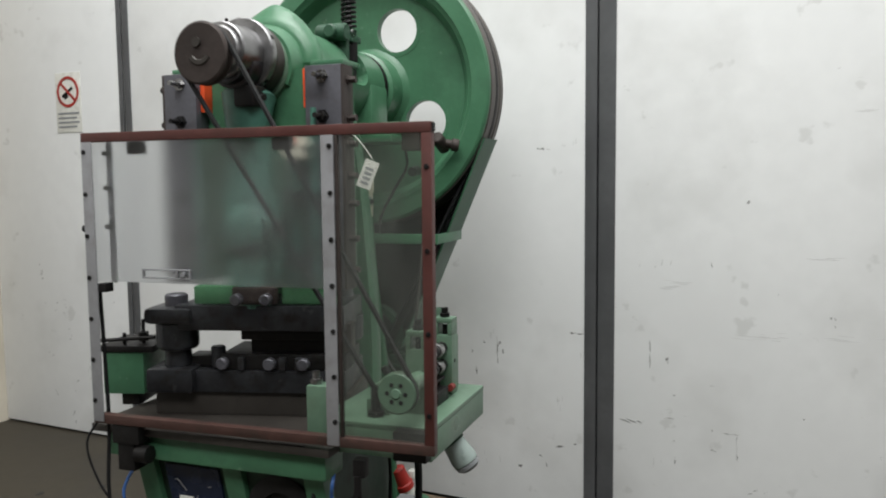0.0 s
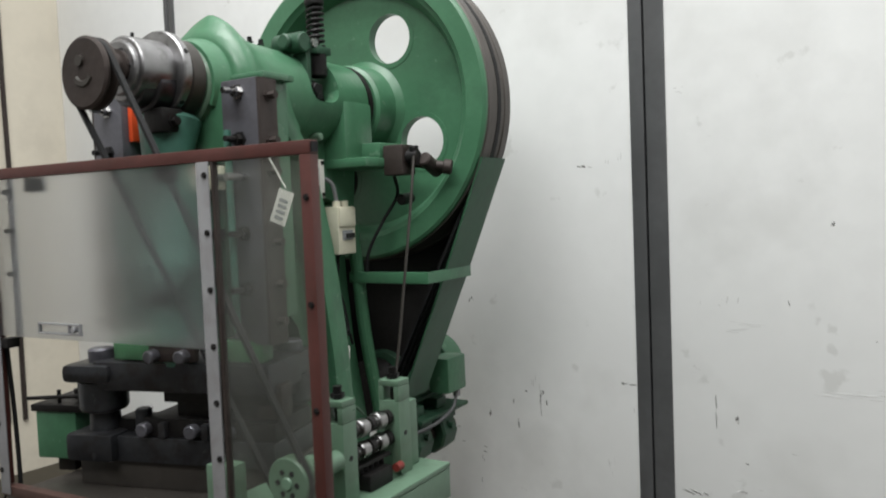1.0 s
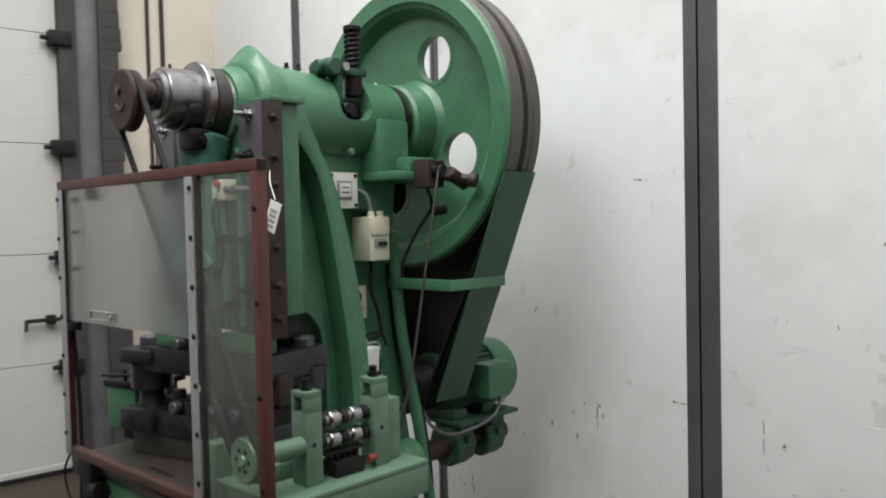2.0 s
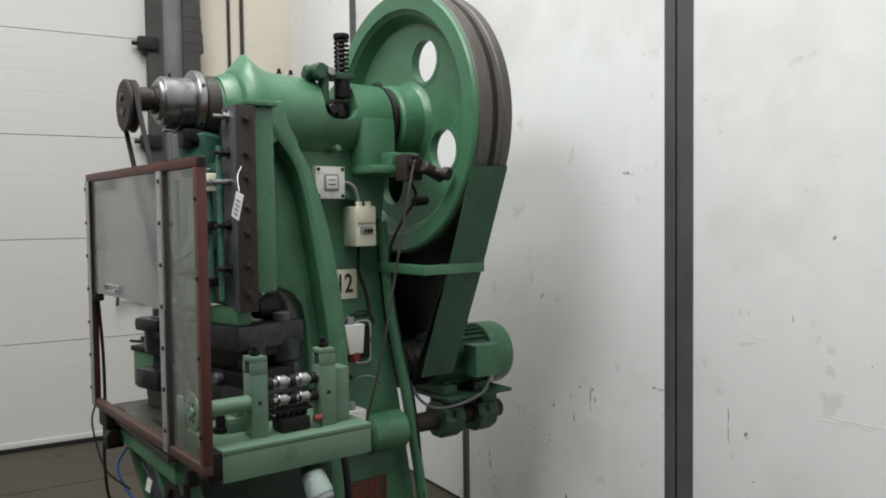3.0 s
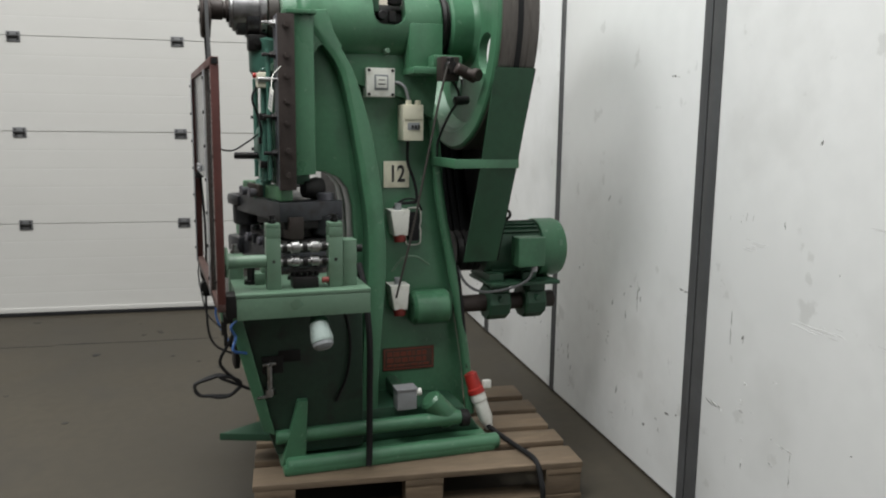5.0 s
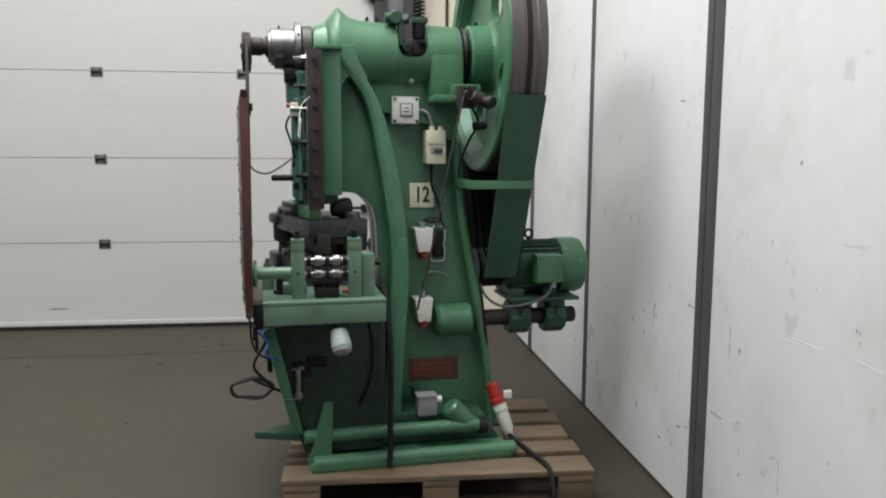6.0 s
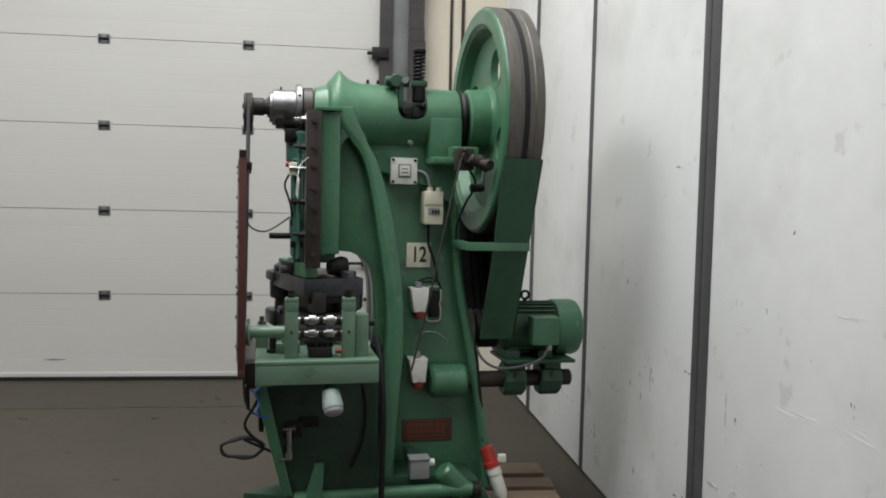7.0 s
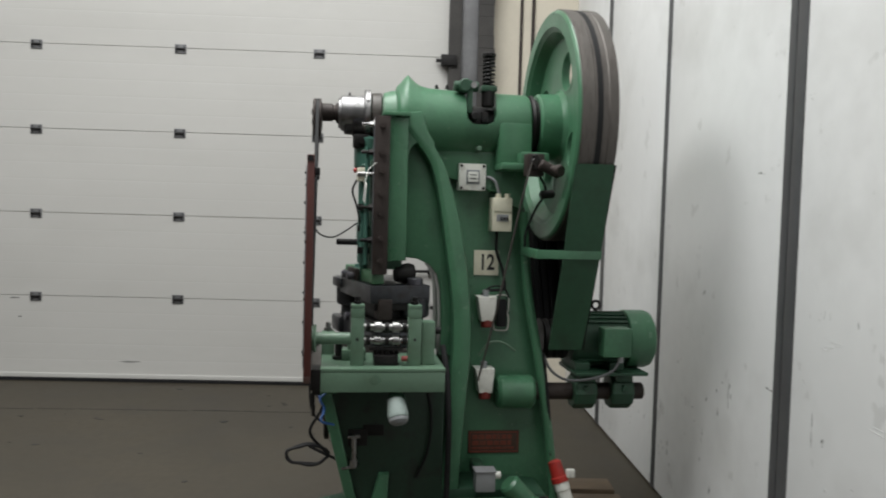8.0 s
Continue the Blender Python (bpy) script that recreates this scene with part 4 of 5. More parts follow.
def build_die():
    D = PRESS @ pose(-0.004, -0.293, 0, 0, 0, 14)
    d = thing("die_set", "dark steel die set with guide pillars between slide and bolster", "die", (0, 0, 0.7825), D)
    part("base_plate", box(B(), -0.27, 0.26, -0.078, 0.15, 0.7825, 0.8458, 0.004), m_plate, d, "brown oily base plate")
    lo = B()
    box(lo, -0.20, 0.25, -0.09, 0.13, 0.8462, 0.905, 0.004)
    box(lo, -0.282, -0.152, -0.112, 0.012, 0.8462, 0.912, 0.014)
    part("lower_shoe", lo, m_die, d, "worn grey die steel")
    part("lower_block", box(B(), -0.085, 0.25, -0.083, 0.09, 0.9055, 0.948, 0.004), m_iron_shade, d)
    for u in (-0.075, 0.05, 0.14):
        s = B()
        rod(s, (u, -0.083, 0.925), (u, -0.108, 0.925), 0.016, bevel=0.003)
        part("clamp_screw", s, m_grey_block, d)
    for u0, u1 in ((0.075, 0.092), (0.118, 0.136), (-0.035, -0.018)):
        part("stop_block", box(B(), u0, u1, -0.10, -0.083, 0.908, 0.942, 0.002), m_die, d)
    part("locating_pin", rod(B(), (-0.10, -0.06, 0.906), (-0.10, -0.06, 0.965), 0.019, bevel=0.004), m_die, d)
    part("scrap_guide", box(B(), -0.19, -0.09, -0.05, 0.02, 0.9055, 0.935, 0.006), m_iron_shade, d)
    up = B()
    box(up, -0.20, 0.25, -0.10, 0.13, 1.012, 1.078, 0.004)
    box(up, -0.282, -0.152, -0.112, 0.012, 1.0275, 1.072, 0.016)
    part("upper_shoe", up, m_die, d, "worn grey die steel")
    part("upper_block", box(B(), -0.03, 0.24, -0.08, 0.10, 0.985, 1.0115, 0.004), m_iron_shade, d)
    part("punch_plate", box(B(), -0.01, 0.20, -0.06, 0.06, 0.949, 0.9845, 0.003), m_iron_shade, d)
    for u, v in ((-0.215, -0.05), (0.205, 0.085)):
        pb = B()
        lathe(pb, (u, v, 0.9125), (0, 0, 1), [(0, 0.036), (0.04, 0.034), (0.045, 0.050), (0.053, 0.055), (0.1145, 0.056)], 28)
        pil = part("guide_pillar", pb, m_die, d)
        part("bush_cap", lathe(B(), (u, v, 1.0725), (0, 0, 1), [(0, 0.03), (0.026, 0.03), (0.030, 0.025)], 24), m_grey_block, pil)
    for u0, u1 in ((-0.15, -0.045), (0.085, 0.235)):
        part("clamp_plate", box(B(), u0, u1, -0.09, -0.045, 1.0805, 1.128, 0.006), m_green_bright, d, "bright green clamp plate")
    part("clamp_block", box(B(), -0.04, 0.08, -0.112, -0.091, 1.082, 1.128, 0.008), m_rust, d)
    for u in (-0.022, 0.055):
        s = B()
        rod(s, (u, -0.111, 1.098), (u, -0.138, 1.098), 0.015, bevel=0.003)
        part("clamp_bolt", s, m_grey_block, d)
    sb = B()
    box(sb, 0.20, 0.262, -0.07, -0.02, 0.953, 1.028, 0.004)
    part("side_block", sb, m_rust, d)
    mt = B()
    lathe(mt, (0.164, 0.02, 1.115), (0, 1, 0), [(0, 0.03), (0.05, 0.04), (0.07, 0.035), (0.075, 0.02)], 20)
    part("rear_cap", mt, m_iron_shade, d)


def build_left_block():
    g = thing("strip_guide_box", "green steel box with black cover beside the die", "box", (-0.39, -0.33, 0.782), PRESS @ pose(-0.395, -0.33, 0, 0, 0, 16) @ pose(0.395, 0.33, 0))
    part("leg", box(B(), -0.415, -0.365, -0.39, -0.27, 0.7825, 0.818, 0.003), m_steel, g)
    part("case", box(B(), -0.455, -0.34, -0.41, -0.25, 0.8185, 0.935, 0.004), m_green, g)
    part("cover", box(B(), -0.465, -0.31, -0.415, -0.245, 0.9355, 0.953, 0.003), m_iron_shade, g, "black cover plate")
    part("pin", rod(B(), (-0.40, -0.39, 0.953), (-0.40, -0.39, 0.985), 0.005), m_steel, g)
    pin = B()
    rod(pin, (-0.355, -0.37, 0.953), (-0.355, -0.37, 1.02), 0.005)
    rod(pin, (-0.355, -0.37, 0.96), (-0.355, -0.37, 0.985), 0.014)
    part("pin", pin, m_steel, g)
    part("feeler_rod", rod(B(), (-0.485, -0.40, 0.964), (-0.31, -0.40, 0.975), 0.005), m_iron_shade, g)
    r = thing("small_stop_block", "small pale green block standing on the bolster", "block", (0.235, -0.41, 0.782))
    part("block", box(B(), 0.246, 0.31, -0.50, -0.455, 0.7825, 0.915, 0.004), m_green_pale, r)
    s = B()
    rod(s, (0.262, -0.478, 0.915), (0.262, -0.478, 0.945), 0.009)
    rod(s, (0.262, -0.478, 0.9155), (0.262, -0.478, 0.927), 0.015)
    part("stud", s, m_chrome, r)


def build_guard():
    G = PRESS @ pose(0, 0, 0) @ pose(-0.318, -0.582, 0, 0, 0, 1.9)
    g = thing("safety_guard", "red-brown framed guard with scratched clear panels", "guard", (0.45, 0, 0.795), G)
    w, z0, z1, t = 0.908, 0.795, 1.520, 0.023
    part("top_bar", box(B(), 0, w, 0, t, z1 - t, z1, 0.002), m_redbrown, g)
    part("bottom_bar", box(B(), 0, w, 0, t, z0, z0 + t, 0.002), m_redbrown_dirty, g, "oil-stained bottom bar")
    part("right_bar", box(B(), w - t, w, 0.0005, t + 0.0005, z0 + t, z1 - t, 0.002), m_redbrown, g)
    part("left_bar", box(B(), 0, t * 0.5, 0.0005, t + 0.0005, z0 + t, z1 - t, 0.002), m_redbrown, g)
    part("middle_bar", box(B(), 0.683, 0.690, 0.0005, t * 0.6, z0 + t, z1 - t, 0.002), m_rust, g)
    part("bar_end", box(B(), w, w + 0.003, 0.003, t - 0.003, z1 - t + 0.003, z1 - 0.003), m_black, g)
    left = part("left_strip", box(B(), 0.004, 0.034, -0.004, -0.0005, z0 + 0.006, z1 - t, 0.001), m_alu, g, "pale aluminium strip with screws")
    mid = part("middle_strip", box(B(), 0.652, 0.682, -0.004, -0.0005, z0 + 0.004, z1 - t, 0.001), m_alu, g, "pale aluminium strip with screws")
    for strip, u in ((left, 0.012), (mid, 0.674)):
        for k in range(7):
            s = B()
            bolt(s, (u, -0.004, z0 + 0.06 + k * 0.103), (0, -1, 0), 0.004, 0.004)
            part("screw", s, m_iron_shade, strip)
    for k in range(4):
        s = B()
        bolt(s, (w - 0.011, 0.0, z0 + 0.09 + k * 0.18), (0, -1, 0), 0.004, 0.004)
        part("frame_screw", s, m_iron_shade, g)
    post = part("inner_post", box(B(), 0.052, 0.066, 0.026, 0.034, 1.15, z1 - t, 0.002), m_alu, g)
    for z in (1.47, 1.385, 1.29):
        part("post_screw", rod(B(), (0.05, 0.02, z), (0.068, 0.02, z), 0.006, seg=10), m_iron_shade, post)
    for nm, a, b, c, d in (("left_pane", 0.012, 0.668, 1.155, z1 - t), ("right_pane", 0.668, w - t + 0.004, z0 + t, z1 - t)):
        part(nm, box(B(), a, b, 0.0085, 0.0115, c, d), m_acrylic if nm == "left_pane" else m_acrylic_clear, g, "scratched clear plastic pane")
    hd = B()
    for z in (1.166, 1.186):
        box(hd, 0.165, 0.30, 0.0, 0.008, z, z + 0.004, 0.001)
    for u in (0.165, 0.262, 0.296):
        box(hd, u, u + 0.004, 0.0005, 0.0075, 1.170, 1.186, 0.0005)
    rod(hd, (0.282, 0.008, 1.178), (0.282, -0.004, 1.178), 0.006, seg=12)
    part("pane_handle", hd, m_alu, g)
    lk = B()
    box(lk, 0.515, 0.56, 0.024, 0.046, z1 - t - 0.028, z1 - t, 0.003)
    for u in (0.527, 0.55):
        rod(lk, (u, 0.024, z1 - t - 0.02), (u, 0.018, z1 - t - 0.02), 0.007, seg=12)
    part("upper_catch", lk, m_steel, g)
    part("side_knob", rod(B(), (-0.012, 0.01, 1.285), (0.001, 0.01, 1.285), 0.009, seg=14, bevel=0.003), m_steel, g)
    lb = B()
    box(lb, 0.115, 0.155, 0.024, 0.05, z1 - t - 0.03, z1 - t, 0.004)
    part("latch", lb, m_iron_shade, g)
    lb = B()
    box(lb, 0.03, 0.055, 0.0, 0.03, 1.128, 1.15, 0.003)
    part("catch", lb, m_iron_shade, g)
    fx = B()
    box(fx, 0.05, 0.13, 0.004, 0.06, z0 - 0.05, z0 - 0.001, 0.004)
    box(fx, 0.06, 0.11, 0.01, 0.06, z0 - 0.12, z0 - 0.05, 0.004)
    rod(fx, (0.115, 0.02, z0 - 0.075), (0.15, 0.02, z0 - 0.075), 0.022)
    part("hinge_bracket", fx, m_iron_shade, g)
    fx = B()
    box(fx, 0.80, 0.88, 0.024, 0.10, z0 - 0.028, z0 + 0.04, 0.004)
    part("corner_bracket", fx, m_iron_shade, g)
    tag = thing("paper_tag", "white paper tag hanging by the slide guide", "tag", (0.35, -0.36, 1.38))
    T = pose(0.352, -0.361, 1.411, 0, 22, 10)
    part("card", box(B(), -0.018, 0.018, -0.0008, 0.0008, -0.034, 0.036, 0, T), m_white_plastic, tag)
    bars = B()
    for k in range(4):
        box(bars, -0.010, 0.010, -0.0018, -0.0008, -0.025 + k * 0.012, -0.018 + k * 0.012, 0, T)
    part("print_bars", bars, m_grey_plastic, tag)
    part("string", hose(B(), [(0.365, -0.361, 1.45), (0.33, -0.35, 1.49), (0.285, -0.32, 1.52)], 0.0012, 4, 6), m_white_plastic, tag)


def build_feeder():
    f = thing("roll_feeder", "pale green strip roll feeder on a side table", "feeder", (0.45, -0.3, 0.77))
    part("table_top", box(B(), 0.27, 0.562, -0.498, -0.092, 0.826, 0.838, 0.003), m_green_pale, f)
    for a, b, c, d in ((0.553, 0.561, -0.497, -0.093), (0.28, 0.5525, -0.497, -0.489), (0.28, 0.5525, -0.101, -0.093)):
        part("table_apron", box(B(), a, b, c, d, 0.760, 0.8255, 0.002), m_green_pale, f)
    part("table_arm", box(B(), 0.235, 0.30, -0.44, -0.14, 0.738, 0.7595, 0.004), m_green_dark, f)
    for v in (-0.402, -0.212):
        p = B()
        box(p, 0.462, 0.513, v, v + 0.043, 0.8385, 0.995, 0.002)
        box(p, 0.462, 0.474, v, v + 0.043, 0.995, 1.026, 0.001)
        box(p, 0.501, 0.513, v, v + 0.043, 0.995, 1.026, 0.001)
        box(p, 0.462, 0.513, v, v + 0.043, 1.026, 1.039, 0.002)
        post = part("post", p, m_green_pale, f)
        s = B()
        rod(s, (0.487, v + 0.021, 1.039), (0.487, v + 0.021, 1.064), 0.009)
        lathe(s, (0.487, v + 0.021, 1.041), (0, 0, 1), [(0, 0.014), (0.009, 0.014)], 6)
        rod(s, (0.487, v + 0.021, 0.99), (0.487, v + 0.021, 1.02), 0.007)
        part("set_screw", s, m_steel, post)
        for z in (0.925,):
            h = B()
            rod(h, (0.513, v + 0.021, z), (0.5145, v + 0.021, z), 0.005)
            part("screw_hole", h, m_ink, post)
    part("bracket", box(B(), 0.44, 0.50, -0.166, -0.122, 0.8385, 0.982, 0.003), m_green_pale, f)
    bk = B()
    rod(bk, (0.47, -0.10, 0.95), (0.47, -0.17, 0.95), 0.012)
    part("stub", bk, m_iron_shade, f)
    for z in (0.963, 0.918):
        r = B()
        rod(r, (0.487, -0.362, z), (0.487, -0.21, z), 0.011)
        roller = part("roller", r, m_chrome, f)
        for v in (-0.325, -0.265):
            part("roller_ring", lathe(B(), (0.487, v, z), (0, 1, 0), [(0, 0.011), (0, 0.017), (0.003, 0.0185), (0.023, 0.0185), (0.026, 0.017), (0.026, 0.011)], 28), m_chrome, roller)
        for v in (-0.352, -0.29, -0.231):
            part("roller_collar", lathe(B(), (0.487, v, z), (0, 1, 0), [(0, 0.011), (0, 0.0155), (0.014, 0.0155), (0.014, 0.011)], 24), m_iron_shade, roller)
    va = B()
    box(va, 0.455, 0.515, -0.325, -0.245, 0.8385, 0.872, 0.004)
    for k in range(5):
        rod(va, (0.485, -0.32 + k * 0.018, 0.872), (0.485, -0.32 + k * 0.018, 0.892), 0.008, seg=10)
    box(va, 0.46, 0.50, -0.34, -0.23, 0.886, 0.894, 0.002)
    part("cam_block", va, m_iron_shade, f)
    part("red_cap", rod(B(), (0.515, -0.235, 0.862), (0.515, -0.215, 0.862), 0.009), m_dark_red, f)
    part("drive_tube", rod(B(), (0.498, -0.53, 0.926), (0.498, -0.402, 0.926), 0.02, bevel=0.003), m_green_pale, f)
    wh = B()
    lathe(wh, (0.498, -0.515, 0.926), (0, -1, 0), [(0, 0.02), (0, 0.044), (0.006, 0.047), (0.010, 0.041), (0.022, 0.041), (0.026, 0.047), (0.03, 0.044), (0.03, 0.012), (0.034, 0.010)], 36)
    wheel = part("belt_wheel", wh, m_green_pale, f)
    for k in range(6):
        w = math.tau * k / 6
        h = B()
        rod(h, (0.498 + 0.022 * math.cos(w), -0.5452, 0.926 + 0.022 * math.sin(w)), (0.498 + 0.022 * math.cos(w), -0.5465, 0.926 + 0.022 * math.sin(w)), 0.005, seg=12)
        part("wheel_hole", h, m_ink, wheel)
    for u, v, h in ((0.40, -0.44, 0.07), (0.36, -0.30, 0.05), (0.43, -0.14, 0.03)):
        rb = B()
        rod(rb, (u, v, 0.8385), (u, v, 0.838 + h), 0.012)
        lathe(rb, (u, v, 0.8385), (0, 0, 1), [(0, 0.022), (0.012, 0.022)], 6)
        part("stud", rb, m_steel, f)
    ac = B()
    rod(ac, (0.40, -0.41, 0.885), (0.40, -0.36, 0.885), 0.028, bevel=0.004)
    box(ac, 0.37, 0.43, -0.43, -0.35, 0.8385, 0.875, 0.003)
    part("bearing_block", ac, m_green_pale, f)
    round_fit = thing("round_plastic_fitting", "grey-white rounded plastic fitting under the feeder table", "fitting", (0.52, -0.245, 0.76))
    lf = B()
    rod(lf, (0.50, -0.25, 0.7595), (0.53, -0.249, 0.725), 0.02, 0.032)
    part("socket", lf, m_green_dark, round_fit)
    lf = B()
    lathe(lf, (0.522, -0.252, 0.735), (0.5, 0.12, -0.8), [(0, 0.022), (0.008, 0.029), (0.06, 0.035), (0.07, 0.033), (0.075, 0.027)], 28)
    part("body", lf, m_fitting, round_fit)
    lf = B()
    lathe(lf, (0.5605, -0.243, 0.6735), (0.5, 0.12, -0.8), [(0, 0.033), (0.010, 0.031), (0.018, 0.022), (0.022, 0.006)], 28)
    part("tip", lf, m_grey_plastic, round_fit)


def box_thing(name, label, category, u0, u1, v0, v1, z0, z1, mat, bevel=0.006, body_name="case"):
    t = thing(name, label, category, (u0, (v0 + v1) / 2, z0))
    return t, part(body_name, box(B(), u0, u1, v0, v1, z0, z1, bevel), mat, t)


def text_mesh(body, size, depth):
    c = bpy.data.curves.new("letters", "FONT")
    c.offset = 0.0016
    c.body, c.size, c.extrude, c.align_x, c.align_y = body, size, depth, "CENTER", "CENTER"
    ob = bpy.data.objects.new("letters", c)
    scene.collection.objects.link(ob)
    me = bpy.data.meshes.new_from_object(ob.evaluated_get(bpy.context.evaluated_depsgraph_get()))
    bpy.data.objects.remove(ob)
    return me


def build_electrics():
    t, c = box_thing("switch_plate", "square white rocker switch on the press frame", "switch", WEB + 0.001, 0.082, 0.009, 0.114, 1.437, 1.540, m_white_plastic, 0.003)
    part("bezel", box(B(), 0.082, 0.086, 0.037, 0.089, 1.462, 1.516, 0.002), m_grey_plastic, t)
    part("rocker", box(B(), 0.086, 0.090, 0.043, 0.083, 1.469, 1.509, 0.002), m_white_plastic, t)
    bars = B()
    box(bars, 0.090, 0.0908, 0.050, 0.076, 1.495, 1.498)
    box(bars, 0.090, 0.0908, 0.050, 0.076, 1.480, 1.484)
    part("mark", bars, m_ink, t)
    for v in (0.018, 0.105):
        for z in (1.446, 1.531):
            s = B()
            bolt(s, (0.082, v, z), (1, 0, 0), 0.004, 0.003)
            part("screw", s, m_iron_shade, t)
    t, c = box_thing("breaker_box", "narrow cream breaker box on the press frame", "box", WEB + 0.001, 0.098, 0.142, 0.219, 1.281, 1.412, m_cream, 0.004)
    part("lid", box(B(), 0.0985, 0.103, 0.145, 0.216, 1.358, 1.408, 0.002), m_cream, t)
    part("window", box(B(), 0.0985, 0.1005, 0.158, 0.204, 1.320, 1.347, 0.001), m_grey_plastic, t)
    sw = B()
    for v in (0.172, 0.184, 0.196):
        box(sw, 0.1005, 0.108, v, v + 0.007, 1.325, 1.338, 0.001)
    part("toggle", sw, m_ink, t)
    gl = B()
    rod(gl, (0.075, 0.168, 1.408), (0.075, 0.168, 1.428), 0.011)
    rod(gl, (0.075, 0.203, 1.408), (0.075, 0.203, 1.428), 0.011)
    part("cable_gland", gl, m_cream, t)
    t, c = box_thing("number_plate_sign", "square cream plate with a black machine number", "sign", WEB + 0.001, WEB + 0.008, 0.088, 0.187, 1.104, 1.203, m_cream, 0.001, "plate")
    me = text_mesh("12", 0.078, 0.0006)
    me.materials.append(m_ink)
    ob = new("number", me)
    ob.parent = t
    ob.matrix_local = Matrix.Translation(Vector((WEB + 0.0088, 0.139, 1.153)) - BASE[t.name]) @ pose(0, 0, 0, 90, 0, 90) @ Matrix.Diagonal((0.82, 1.12, 1, 1))
    # two white sockets with dark red plugs
    for nm, v0, z1, lean in (("socket_box", 0.100, 1.025, 0.0), ("socket_box", 0.100, 0.742, 6.0)):
        t = thing(nm, "white industrial socket with a dark red plug below", "socket", (WEB, v0 + 0.035, z1 - 0.1), group="sockets on the press frame")
        so = B()
        prism(so, [(v0 - 0.006, z1), (v0 + 0.07, z1), (v0 + 0.062, z1 - 0.095), (v0 + 0.01, z1 - 0.095)], WEB + 0.001, 0.10, 0.006)
        part("case", so, m_white_plastic, t)
        pg = B()
        rod(pg, (0.075, v0 + 0.035, z1 - 0.093), (0.08, v0 + 0.036, z1 - 0.122), 0.026, 0.022, bevel=0.003)
        part("plug", pg, m_dark_red, t)
        gl = B()
        rod(gl, (0.07, v0 + 0.03, z1), (0.07, v0 + 0.03, z1 + 0.025), 0.013)
        part("gland", gl, m_grey_plastic, t)
    # white cable loops beside the upper socket
    lp = thing("white_cable_clips", "thin white rings beside a black hanging plug", "clip", (WEB, 0.19, 0.92))
    for z in (0.99, 0.92):
        rg = B()
        pts = [(WEB + 0.012, 0.203 + 0.03 * math.copysign(abs(math.cos(a)) ** 0.4, math.cos(a)), z + 0.036 * math.copysign(abs(math.sin(a)) ** 0.5, math.sin(a))) for a in (math.tau * k / 24 for k in range(25))]
        hose(rg, pts, 0.0032, 1, 6)
        part("ring", rg, m_white_plastic, lp)
    bp = B()
    box(bp, WEB + 0.002, WEB + 0.03, 0.182, 0.224, 0.90, 1.01, 0.01)
    part("black_plug", bp, m_black, lp)
    # grey foot switch box and lever
    t, c = box_thing("grey_junction_box", "grey plastic junction box low on the press", "box", 0.21, 0.27, 0.075, 0.15, 0.315, 0.388, m_grey_plastic, 0.006)
    part("lid", box(B(), 0.207, 0.2735, 0.072, 0.153, 0.3885, 0.395, 0.002), m_alu, t)
    gl = B()
    rod(gl, (0.24, 0.15, 0.37), (0.24, 0.173, 0.37), 0.014)
    part("gland", gl, m_white_plastic, t)
    part("backing", box(B(), 0.04, 0.2095, 0.09, 0.13, 0.33, 0.375, 0.003), m_green_dark, t)
    lv = thing("lever_valve", "bright steel lever valve on the bed side", "valve", (0.27, -0.38, 0.44))
    vb = B()
    rod(vb, (0.285, -0.378, 0.535), (0.285, -0.376, 0.42), 0.010, bevel=0.003)
    rod(vb, (0.285, -0.40, 0.535), (0.285, -0.355, 0.538), 0.008)
    rod(vb, (0.285, -0.376, 0.425), (0.285, -0.42, 0.42), 0.006)
    rod(vb, (0.285, -0.377, 0.45), (0.285, -0.377, 0.43), 0.016)
    part("body", vb, m_chrome, lv)
    part("mount", box(B(), 0.2705, 0.28, -0.40, -0.33, 0.50, 0.56, 0.003), m_iron_shade, lv)
    sl = B()
    box(sl, 0.2705, 0.273, -0.345, -0.27, 0.535, 0.575, 0.002)
    part("slot", sl, m_iron_shade, lv)


def cord(name, label, points, r, mat, group="", frame_of=PRESS):
    t = hose(B(), points, r, 6, 8)
    ob = new(name, finish(t, name, mat))
    ob.matrix_world = frame_of
    return tagged(ob, label, "cable", group)


